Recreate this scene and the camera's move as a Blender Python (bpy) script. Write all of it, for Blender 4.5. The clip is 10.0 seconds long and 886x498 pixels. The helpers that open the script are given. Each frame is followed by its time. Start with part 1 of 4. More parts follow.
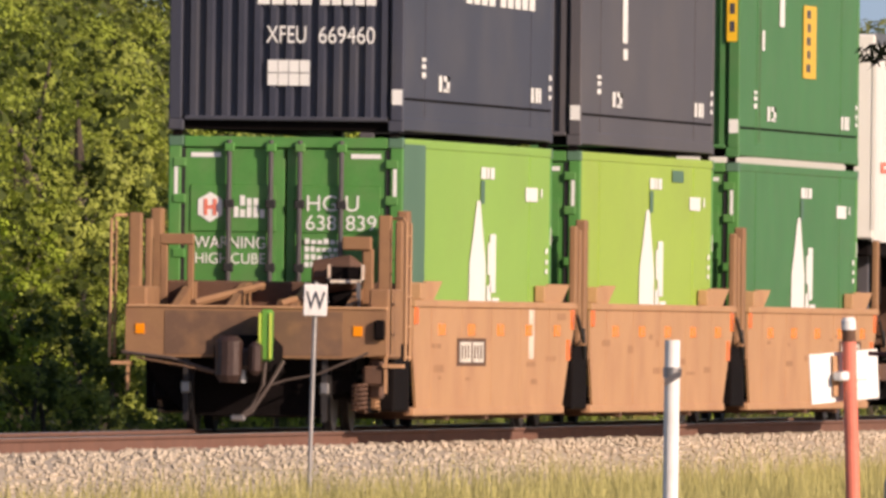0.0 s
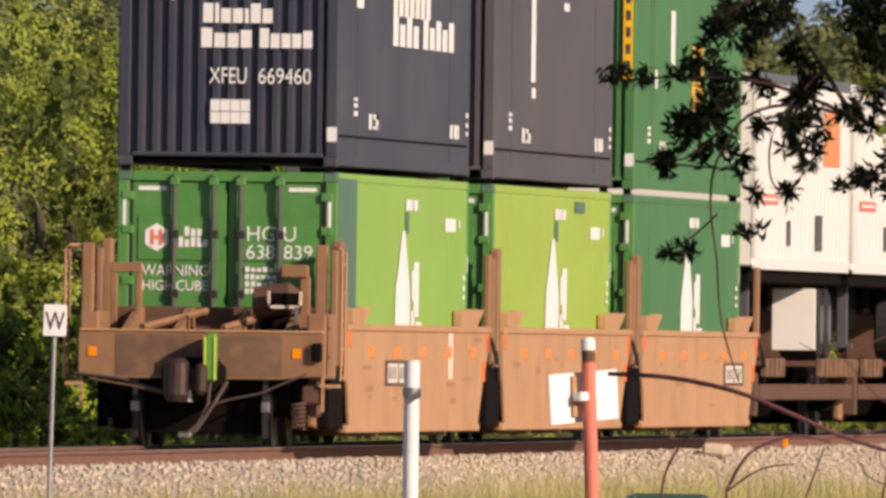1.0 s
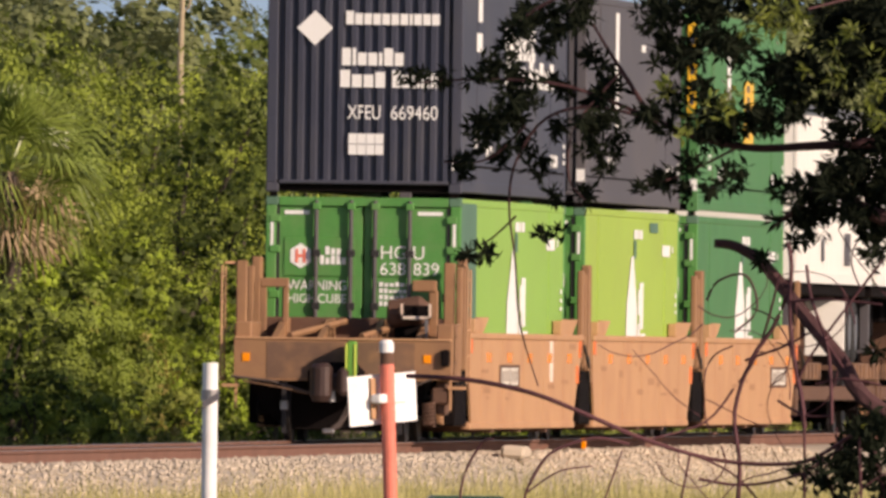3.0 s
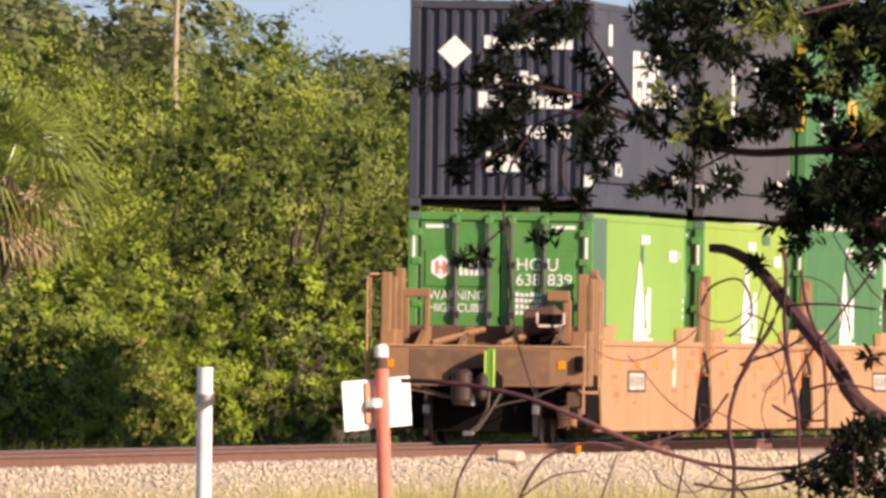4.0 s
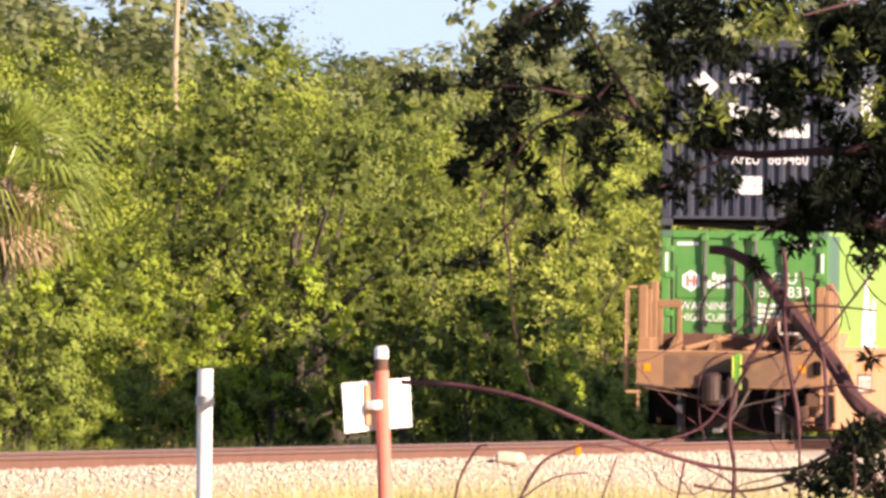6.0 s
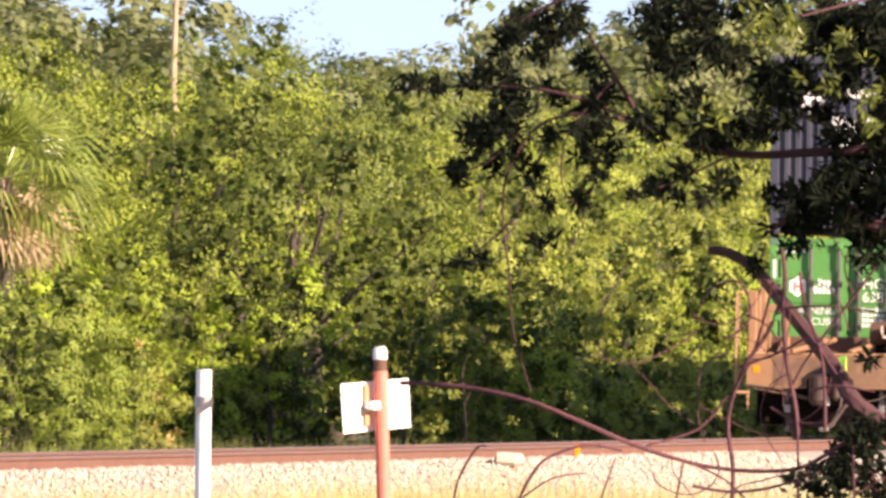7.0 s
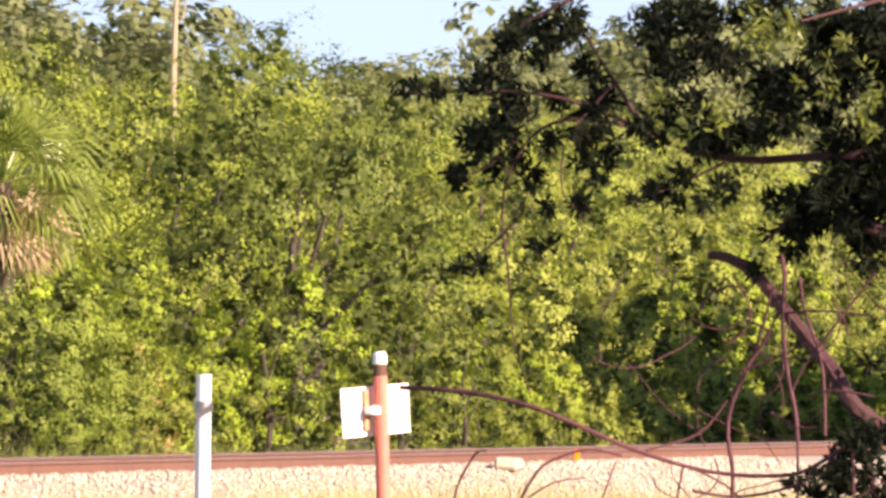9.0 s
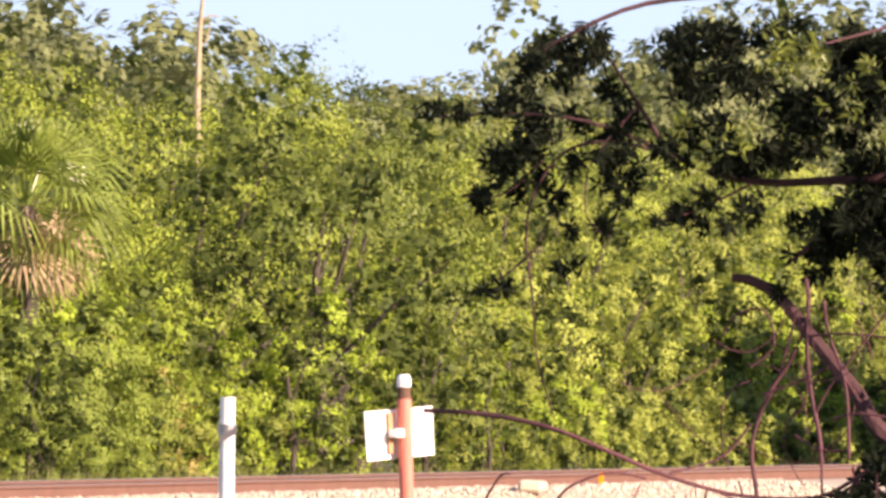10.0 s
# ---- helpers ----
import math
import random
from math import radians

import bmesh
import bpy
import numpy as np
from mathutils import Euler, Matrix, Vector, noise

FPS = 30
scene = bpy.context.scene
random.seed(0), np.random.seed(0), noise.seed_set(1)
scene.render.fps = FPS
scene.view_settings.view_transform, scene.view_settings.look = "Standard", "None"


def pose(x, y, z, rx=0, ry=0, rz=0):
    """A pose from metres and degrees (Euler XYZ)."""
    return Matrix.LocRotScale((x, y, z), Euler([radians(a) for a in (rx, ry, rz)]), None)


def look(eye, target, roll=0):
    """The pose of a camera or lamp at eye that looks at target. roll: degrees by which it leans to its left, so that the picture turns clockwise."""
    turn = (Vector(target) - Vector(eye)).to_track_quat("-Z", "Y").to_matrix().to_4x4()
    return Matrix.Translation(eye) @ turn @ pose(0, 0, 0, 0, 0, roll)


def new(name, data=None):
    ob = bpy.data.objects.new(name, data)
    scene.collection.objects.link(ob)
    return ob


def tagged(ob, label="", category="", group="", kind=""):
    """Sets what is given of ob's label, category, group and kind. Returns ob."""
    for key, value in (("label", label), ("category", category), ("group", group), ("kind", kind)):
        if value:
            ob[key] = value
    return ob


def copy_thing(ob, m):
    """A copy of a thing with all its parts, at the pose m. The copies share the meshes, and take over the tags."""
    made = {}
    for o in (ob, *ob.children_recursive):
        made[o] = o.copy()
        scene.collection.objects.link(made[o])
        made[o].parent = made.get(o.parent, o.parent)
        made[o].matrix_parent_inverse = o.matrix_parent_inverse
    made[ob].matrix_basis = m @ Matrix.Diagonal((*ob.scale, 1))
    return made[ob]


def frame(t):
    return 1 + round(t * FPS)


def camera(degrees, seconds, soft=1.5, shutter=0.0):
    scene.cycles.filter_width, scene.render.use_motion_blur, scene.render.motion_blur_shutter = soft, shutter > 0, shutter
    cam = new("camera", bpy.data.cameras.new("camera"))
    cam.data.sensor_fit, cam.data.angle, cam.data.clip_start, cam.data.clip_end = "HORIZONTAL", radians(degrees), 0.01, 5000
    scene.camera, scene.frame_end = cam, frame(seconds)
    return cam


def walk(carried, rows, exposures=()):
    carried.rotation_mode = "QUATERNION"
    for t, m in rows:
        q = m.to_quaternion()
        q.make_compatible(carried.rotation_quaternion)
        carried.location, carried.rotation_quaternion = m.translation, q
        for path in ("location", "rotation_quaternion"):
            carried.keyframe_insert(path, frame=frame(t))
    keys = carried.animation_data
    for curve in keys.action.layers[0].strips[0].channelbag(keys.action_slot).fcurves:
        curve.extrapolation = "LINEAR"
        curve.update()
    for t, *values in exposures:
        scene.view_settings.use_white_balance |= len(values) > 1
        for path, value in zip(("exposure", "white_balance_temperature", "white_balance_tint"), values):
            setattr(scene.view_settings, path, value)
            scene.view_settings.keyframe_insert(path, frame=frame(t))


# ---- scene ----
# the camera stands on a tripod-like spot far off and turns; z = 0 is the rail head, y runs along the track
EYE = 1.2
TURNS = [
    (0, 6.0451, 0.1469), (0.5, 5.8216, 0.1600), (1, 5.5261, 0.1943), (1.5, 5.2661, 0.1735),
    (2, 5.1006, 0.1436), (2.5, 5.1062, 0.2009), (2.7, 5.1287, 0.2017), (3.8, 5.1073, 0.2133),
    (4, 5.1141, 0.2132), (4.5, 5.1152, 0.2132), (5, 5.1141, 0.2137), (5.5, 5.1152, 0.2154),
    (7, 5.1118, 0.2177), (7.5, 5.1118, 0.2188), (8, 5.1118, 0.2188), (8.5, 5.1118, 0.2177),
    (9, 5.1113, 0.2273), (9.5, 5.1349, 0.2146), (10, 5.1591, 0.2722),
]
cam = camera(1.7649, 10.0, soft=3.2)
walk(cam, [(t, pose(0, 0, EYE, 90 + pitch, -0.75, yaw)) for t, yaw, pitch in TURNS],
     exposures=[(0, 0.05, 7250, 25), (1.0, -0.08, 7250, 25), (2.0, -0.18, 7250, 25), (2.7, -0.1, 7250, 25), (4.0, 0.45, 7350, 25), (5.5, 0.88, 7350, 27), (7.0, 1.15, 7350, 29), (10, 1.08, 7350, 30)])

# ---- light ----
SUN_UP, SUN_SIDE = 23.2, 32.0          # elevation; how far it stands behind the train's flank
world = bpy.data.worlds.new("sky")
scene.world = world
world.use_nodes = True
wn = world.node_tree
sky = wn.nodes.new("ShaderNodeTexSky")
sky.sky_type = "NISHITA"
sky.sun_disc = False
sky.sun_elevation, sky.sun_rotation = radians(SUN_UP), radians(90 + SUN_SIDE)
sky.air_density, sky.dust_density, sky.ozone_density = 1.0, 0.5, 1.5
wn.nodes["Background"].inputs[1].default_value = 0.11
wn.links.new(sky.outputs[0], wn.nodes["Background"].inputs[0])
sky_at, sky_lift = wn.nodes.new("ShaderNodeTexCoord"), wn.nodes.new("ShaderNodeMapping")
sky_lift.inputs["Location"].default_value = (0, 0, 0.16)          # clear blue air reaches down to the tree tops
wn.links.new(sky_at.outputs["Generated"], sky_lift.inputs[0])
wn.links.new(sky_lift.outputs[0], sky.inputs[0])
sun_data = bpy.data.lights.new("sun", "SUN")
sun_data.energy, sun_data.angle, sun_data.color = 4.9, radians(0.5), (1.0, 0.90, 0.74)
sun = new("sun", sun_data)
_e, _s = radians(SUN_UP), radians(SUN_SIDE)
TO_SUN = Vector((math.cos(_e) * math.cos(_s), -math.cos(_e) * math.sin(_s), math.sin(_e)))
sun.matrix_world = look((0, 0, 60), Vector((0, 0, 60)) - TO_SUN)

# ---- materials ----


def material(name, colour, rough=0.6, metal=0.0, vary=0.25, scale=3.0, bump=0.0, fine=40.0, dirt=None, dirt_amount=0.5,
             stretch=(1, 1, 1), island=0.0, per_object=0.0, through_light=0.0, spec=0.5):
    """A procedural surface: two scales of noise on the base colour, an optional dirt colour, relief and a spread per piece."""
    m = bpy.data.materials.new(name)
    m.use_nodes = True
    t, n = m.node_tree, m.node_tree.nodes
    bsdf = n["Principled BSDF"]
    bsdf.inputs["Roughness"].default_value, bsdf.inputs["Metallic"].default_value = rough, metal
    bsdf.inputs["Specular IOR Level"].default_value = spec
    at = n.new("ShaderNodeTexCoord")
    mp = n.new("ShaderNodeMapping")
    mp.inputs["Scale"].default_value = stretch
    t.links.new(at.outputs["Object"], mp.inputs[0])

    def noise_node(s, detail):
        k = n.new("ShaderNodeTexNoise")
        k.inputs["Scale"].default_value, k.inputs["Detail"].default_value = s, detail
        t.links.new(mp.outputs[0], k.inputs["Vector"])
        return k.outputs[0]

    def maths(op, a, b):
        k = n.new("ShaderNodeMath")
        k.operation = op
        for i, v in enumerate((a, b)):
            if isinstance(v, (int, float)):
                k.inputs[i].default_value = v
            else:
                t.links.new(v, k.inputs[i])
        return k.outputs[0]

    coarse, grain = noise_node(scale, 4), noise_node(fine, 3)
    f = maths("ADD", maths("MULTIPLY", maths("SUBTRACT", coarse, 0.5), 2.4 * vary), maths("MULTIPLY", maths("SUBTRACT", grain, 0.5), 1.4 * vary))
    if island:
        g = n.new("ShaderNodeNewGeometry")
        f = maths("ADD", f, maths("MULTIPLY", maths("SUBTRACT", g.outputs["Random Per Island"], 0.5), 2 * island))
    if per_object:
        o = n.new("ShaderNodeObjectInfo")
        f = maths("ADD", f, maths("MULTIPLY", maths("SUBTRACT", o.outputs["Random"], 0.5), 2 * per_object))
    f = maths("ADD", f, 1.0)
    base = n.new("ShaderNodeVectorMath")
    base.operation = "SCALE"
    base.inputs[0].default_value = colour
    t.links.new(f, base.inputs["Scale"])
    out = base.outputs[0]
    if dirt:
        mix = n.new("ShaderNodeMix")
        mix.data_type = "RGBA"
        ramp = n.new("ShaderNodeMapRange")
        ramp.inputs[1].default_value, ramp.inputs[2].default_value = 0.45, 0.75
        ramp.inputs[4].default_value = dirt_amount
        t.links.new(noise_node(scale * 2.3, 6), ramp.inputs[0])
        t.links.new(ramp.outputs[0], mix.inputs[0])
        t.links.new(out, mix.inputs[6])
        mix.inputs[7].default_value = (*dirt, 1)
        out = mix.outputs[2]
    t.links.new(out, bsdf.inputs["Base Color"])
    if bump:
        b = n.new("ShaderNodeBump")
        b.inputs["Strength"].default_value, b.inputs["Distance"].default_value = bump, 0.02
        t.links.new(grain, b.inputs["Height"])
        t.links.new(b.outputs[0], bsdf.inputs["Normal"])
    if through_light:
        tr = n.new("ShaderNodeBsdfTranslucent")
        t.links.new(out, tr.inputs[0])
        ms = n.new("ShaderNodeMixShader")
        ms.inputs[0].default_value = through_light
        t.links.new(bsdf.outputs[0], ms.inputs[1])
        t.links.new(tr.outputs[0], ms.inputs[2])
        t.links.new(ms.outputs[0], n["Material Output"].inputs[0])
    return m


PLACARD = material("grimy_placard", (0.74, 0.70, 0.62), 0.6, vary=0.3, scale=2.5, dirt=(0.45, 0.38, 0.3), dirt_amount=0.5)
# RUST darkened for end faces and posts, which catch less sun
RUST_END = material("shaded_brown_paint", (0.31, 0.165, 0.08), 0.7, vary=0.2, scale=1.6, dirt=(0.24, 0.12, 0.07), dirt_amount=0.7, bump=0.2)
BLACK = material("black_paint", (0.045, 0.05, 0.075), 0.5, vary=0.3, scale=1.2, dirt=(0.09, 0.085, 0.08), dirt_amount=0.35, stretch=(1, 1, 0.3))
GREY_PAINT = material("slate_paint", (0.092, 0.086, 0.096), 0.55, vary=0.15, scale=0.8, dirt=(0.15, 0.13, 0.12), dirt_amount=0.35, stretch=(1, 0.3, 0.5))
NAVY = material("navy_paint", (0.056, 0.06, 0.082), 0.55, vary=0.15, scale=0.8, dirt=(0.13, 0.12, 0.12), dirt_amount=0.35, stretch=(1, 0.3, 0.5))
LIME = material("light_green_paint", (0.26, 0.47, 0.08), 0.5, vary=0.10, scale=0.6, dirt=(0.25, 0.38, 0.08), dirt_amount=0.4, stretch=(1, 0.3, 0.6))
LIME_2 = material("yellow_green_paint", (0.34, 0.50, 0.07), 0.5, vary=0.10, scale=0.6, dirt=(0.3, 0.38, 0.08), dirt_amount=0.4, stretch=(1, 0.3, 0.6))
GREEN = material("green_paint", (0.06, 0.21, 0.065), 0.5, vary=0.15, scale=1.0, dirt=(0.12, 0.2, 0.09), dirt_amount=0.4)
DOOR_GREEN = material("door_green_paint", (0.075, 0.27, 0.06), 0.5, vary=0.18, scale=1.4, dirt=(0.16, 0.27, 0.10), dirt_amount=0.5)
TEAL = material("grey_green_paint", (0.09, 0.19, 0.12), 0.5, vary=0.12, scale=1.0)
RUST = material("oxide_brown_paint", (0.50, 0.28, 0.145), 0.7, vary=0.14, scale=0.7, dirt=(0.40, 0.20, 0.11), dirt_amount=0.65, bump=0.2, stretch=(1, 0.6, 0.8))
RUST_DARK = material("soiled_brown_steel", (0.13, 0.065, 0.04), 0.8, vary=0.3, scale=2.5, dirt=(0.09, 0.05, 0.035), dirt_amount=0.7, bump=0.3)
# greasy steel, made blacker still for the shade beneath and between parts
GREASE_SHADE = material("greasy_shaded_steel", (0.008, 0.006, 0.006), 0.9, vary=0.4, scale=4, bump=0.3, spec=0.08)
STEEL = material("worn_steel", (0.35, 0.33, 0.32), 0.4, metal=0.8, vary=0.2, scale=5)
WHEEL = material("wheel_steel", (0.045, 0.04, 0.04), 0.55, metal=0.5, vary=0.3, scale=5)
WHITE = material("white_marking", (0.85, 0.85, 0.82), 0.5, vary=0.06, scale=4, stretch=(1, 1, 0.3))
TRAILER_WHITE = material("trailer_white", (0.88, 0.86, 0.80), 0.4, vary=0.04, scale=0.7, dirt=(0.7, 0.66, 0.6), dirt_amount=0.2)
YELLOW = material("yellow_reflector", (1.0, 0.31, 0.0), 0.25, vary=0.1, scale=8)
LABEL_YELLOW = material("yellow_label", (0.88, 0.52, 0.03), 0.4, vary=0.08, scale=6)
VERGE = material("verge_grass", (0.26, 0.27, 0.08), 0.7, vary=0.2, scale=0.4, island=0.4, through_light=0.3)
ORANGE_RED = material("orange_reflector", (0.95, 0.20, 0.01), 0.3, vary=0.1, scale=8)
RED = material("faded_red_paint", (0.82, 0.22, 0.15), 0.6, vary=0.15, scale=5)
STENCIL = material("faded_stencil", (0.36, 0.19, 0.10), 0.75, vary=0.3, scale=3, dirt=(0.48, 0.25, 0.12), dirt_amount=0.7)
SCUFF_SUN = material("scuffed_sunlit_paint", (0.85, 0.74, 0.62), 0.7, vary=0.3, scale=3, dirt=(0.5, 0.25, 0.12), dirt_amount=0.8)
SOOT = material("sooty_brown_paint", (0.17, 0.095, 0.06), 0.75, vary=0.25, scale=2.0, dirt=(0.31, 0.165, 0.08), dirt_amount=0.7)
HOSE = material("dusty_hose", (0.085, 0.06, 0.05), 0.7, vary=0.2, scale=6)
SAFETY_GREEN = material("safety_green_paint", (0.12, 0.33, 0.05), 0.5, vary=0.2, scale=5)
YELLOW_GREEN = material("reflective_yellow_green", (0.6, 0.75, 0.12), 0.4, vary=0.1, scale=6)
BOX_GREEN = material("box_green_paint", (0.03, 0.085, 0.055), 0.4, vary=0.15, scale=3, dirt=(0.10, 0.16, 0.10), dirt_amount=0.3)
POST_WHITE = material("white_post_paint", (0.9, 0.88, 0.86), 0.4, vary=0.04, scale=5, dirt=(0.55, 0.45, 0.4), dirt_amount=0.25)
ROD = material("dull_galvanised_rod", (0.13, 0.12, 0.12), 0.4, metal=0.4, vary=0.2, scale=6)
RUBBER = material("black_rubber", (0.02, 0.02, 0.02), 0.8, vary=0.2, scale=8)
RAIL_RUST = material("rusted_rail", (0.19, 0.09, 0.06), 0.85, vary=0.25, scale=2.0, fine=25, bump=0.2, dirt=(0.15, 0.075, 0.05))
RAIL_TOP = material("polished_rail_head", (0.55, 0.52, 0.5), 0.3, metal=0.9, vary=0.1, scale=4)
TIE = material("weathered_tie", (0.16, 0.12, 0.09), 0.9, vary=0.3, scale=6, bump=0.4)
BALLAST = material("pale_ballast", (0.47, 0.395, 0.305), 0.95, vary=0.25, scale=1.5, fine=18, bump=1.0)
STONE = material("ballast_stone", (0.52, 0.435, 0.335), 0.95, vary=0.10, scale=9, island=0.25)
SOIL = material("grassy_soil", (0.13, 0.13, 0.05), 0.95, vary=0.4, scale=0.15, fine=3.0, bump=0.6, dirt=(0.2, 0.16, 0.09), dirt_amount=0.6)
GRASS = material("dry_grass", (0.54, 0.48, 0.18), 0.7, vary=0.15, scale=0.4, island=0.4, through_light=0.3)
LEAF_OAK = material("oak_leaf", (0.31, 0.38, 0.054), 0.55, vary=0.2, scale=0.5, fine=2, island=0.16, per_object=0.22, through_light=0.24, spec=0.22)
# leaf colour darkened to paint the shade inside the crowns
LEAF_SHADE = material("inner_shade_leaf", (0.09, 0.12, 0.03), 0.6, vary=0.4, scale=0.5, fine=2, island=0.16, per_object=0.2, through_light=0.24, spec=0.15)
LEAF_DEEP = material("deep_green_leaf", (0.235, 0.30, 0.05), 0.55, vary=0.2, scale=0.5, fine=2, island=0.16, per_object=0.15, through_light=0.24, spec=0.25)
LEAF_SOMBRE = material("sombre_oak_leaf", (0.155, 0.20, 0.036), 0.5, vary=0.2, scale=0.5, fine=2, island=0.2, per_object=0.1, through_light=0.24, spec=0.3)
# far leaves greyed: the haze of distance is put into their colour
LEAF_FAR = material("hazed_far_leaf", (0.20, 0.225, 0.095), 0.6, vary=0.3, scale=0.4, fine=2, island=0.16, per_object=0.22, through_light=0.24, spec=0.15)
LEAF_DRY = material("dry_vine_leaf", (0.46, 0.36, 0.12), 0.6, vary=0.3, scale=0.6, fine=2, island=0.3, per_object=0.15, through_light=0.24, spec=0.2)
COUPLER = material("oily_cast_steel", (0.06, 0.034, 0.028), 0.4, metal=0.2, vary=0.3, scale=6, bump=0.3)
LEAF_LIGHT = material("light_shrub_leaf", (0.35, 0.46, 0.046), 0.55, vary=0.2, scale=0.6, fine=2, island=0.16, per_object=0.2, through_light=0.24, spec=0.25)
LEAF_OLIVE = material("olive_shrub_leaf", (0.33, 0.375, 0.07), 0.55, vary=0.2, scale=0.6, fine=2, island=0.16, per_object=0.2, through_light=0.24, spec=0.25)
# near leaf in two copies: darkened to paint shade, lightened to paint sun
LEAF_NEAR = material("shade_darkened_leaf", (0.016, 0.021, 0.012), 0.85, spec=0.07, vary=0.2, scale=4, island=0.5, through_light=0.2)
LEAF_NEAR_LIT = material("sunlit_near_leaf", (0.17, 0.20, 0.035), 0.3, vary=0.2, scale=4, island=0.6, through_light=0.4)
PALM_LEAF = material("palm_frond", (0.235, 0.30, 0.06), 0.35, vary=0.2, scale=2, island=0.4, through_light=0.25)
PALM_DEAD = material("dead_palm_frond", (0.50, 0.36, 0.22), 0.8, vary=0.2, scale=2, island=0.35)
BARK = material("grey_brown_bark", (0.085, 0.065, 0.05), 0.9, vary=0.35, scale=5, bump=0.6)
BARK_RED = material("reddish_twig_bark", (0.075, 0.030, 0.032), 0.85, vary=0.3, scale=8, bump=0.4)
VINE = material("red_vine_bark", (0.11, 0.038, 0.045), 0.8, vary=0.25, scale=8, bump=0.3)
SNAG = material("bleached_dead_wood", (0.42, 0.34, 0.22), 0.85, vary=0.2, scale=5, bump=0.4)

# ---- building helpers ----


def part(name, bm, mat, parent=None, label=""):
    me = bpy.data.meshes.new(name)
    bmesh.ops.recalc_face_normals(bm, faces=bm.faces)
    bm.to_mesh(me)
    bm.free()
    me.materials.append(mat)
    ob = new(name, me)
    if parent:
        ob.parent = parent
    return tagged(ob, label)


def raw(name, verts, faces, mat, parent=None, smooth=False):
    me = bpy.data.meshes.new(name)
    me.from_pydata([tuple(v) for v in verts], [], faces)
    if smooth:
        me.polygons.foreach_set("use_smooth", [True] * len(me.polygons))
    me.materials.append(mat)
    ob = new(name, me)
    if parent:
        ob.parent = parent
    return ob


def box(bm, x0, x1, y0, y1, z0, z1, bevel=0.0):
    vs = [bm.verts.new((x, y, z)) for z in (z0, z1) for y in (y0, y1) for x in (x0, x1)]
    fs = [bm.faces.new([vs[i] for i in f]) for f in ((0, 2, 3, 1), (4, 5, 7, 6), (0, 1, 5, 4), (2, 6, 7, 3), (0, 4, 6, 2), (1, 3, 7, 5))]
    if bevel:
        es = list({e for f in fs for e in f.edges})
        bmesh.ops.bevel(bm, geom=es, offset=bevel, segments=1, affect="EDGES")
    return bm


def boxes(*rows, bevel=0.0):
    bm = bmesh.new()
    for r in rows:
        box(bm, *r, bevel=bevel)
    return bm


def prism(bm, outline, axis, a, b):
    """Extrude a flat outline of (p, q) along an axis from a to b."""
    def put(p, q, s):
        return {"x": (s, p, q), "y": (p, s, q), "z": (p, q, s)}[axis]
    lo = [bm.verts.new(put(p, q, a)) for p, q in outline]
    hi = [bm.verts.new(put(p, q, b)) for p, q in outline]
    bm.faces.new(lo), bm.faces.new(hi)
    for i in range(len(lo)):
        j = (i + 1) % len(lo)
        bm.faces.new((lo[i], lo[j], hi[j], hi[i]))
    return bm


def tube(bm, points, radii, n=8):
    """A round tapering tube through points."""
    points = [Vector(p) for p in points]
    if isinstance(radii, (int, float)):
        radii = [radii] * len(points)
    rings = []
    for i, p in enumerate(points):
        d = (points[min(i + 1, len(points) - 1)] - points[max(i - 1, 0)]).normalized()
        a = d.cross(Vector((0, 0, 1)) if abs(d.z) < 0.9 else Vector((1, 0, 0))).normalized()
        b = d.cross(a)
        rings.append([bm.verts.new(p + radii[i] * (a * math.cos(k * 2 * math.pi / n) + b * math.sin(k * 2 * math.pi / n))) for k in range(n)])
    for r, s in zip(rings, rings[1:]):
        for k in range(n):
            bm.faces.new((r[k], r[(k + 1) % n], s[(k + 1) % n], s[k]))
    bm.faces.new(rings[0]), bm.faces.new(rings[-1])
    return bm


def thing(name, label, category, group="", kind="", at=None):
    ob = tagged(new(name), label, category, group, kind)
    if at:
        ob.matrix_basis = at
    return ob


# ---- ground, track ----
TRACK = -35.03
ground = raw("ground", [(-3000, -400, -0.72), (3000, -400, -0.72), (3000, 4500, -0.72), (-3000, 4500, -0.72)], [(0, 1, 2, 3)], SOIL)
tagged(ground, "rough grassy ground with bare sandy patches", "ground", kind="structure")

bm = bmesh.new()
prism(bm, [(TRACK - 4.2, -0.9), (TRACK - 2.0, -0.22), (TRACK - 1.5, -0.17), (TRACK + 1.5, -0.17), (TRACK + 1.9, -0.22), (TRACK + 4.2, -0.9)], "y", 120, 900)
ballast = tagged(part("ballast_bed", bm, BALLAST), "pale crushed stone ballast bed under the track", "ballast", kind="structure")

track = thing("railway_track", "single railway track with rusty rails on ballast", "railway track", kind="structure")
RAIL = [(-0.07, -0.18), (0.07, -0.18), (0.07, -0.165), (0.012, -0.145), (0.009, -0.05), (0.036, -0.035), (0.036, -0.006),
        (-0.036, -0.006), (-0.036, -0.035), (-0.009, -0.05), (-0.012, -0.145), (-0.07, -0.165)]
for side in (-1, 1):
    bm = bmesh.new()
    prism(bm, [(TRACK + side * 0.7525 + p, q) for p, q in RAIL], "y", 120, 900)
    rail = part("rail", bm, RAIL_RUST, track, "rusty steel rail")
    c = TRACK + side * 0.7525
    part("rail_head", boxes((c - 0.033, c + 0.033, 120, 900, -0.006, 0.0)), RAIL_TOP, rail, "polished running surface")

# ---- train ----
SPEED, GAIN, START = 21.38, 0.03, 314.15      # the train slowly gathers speed
MOVERS = []


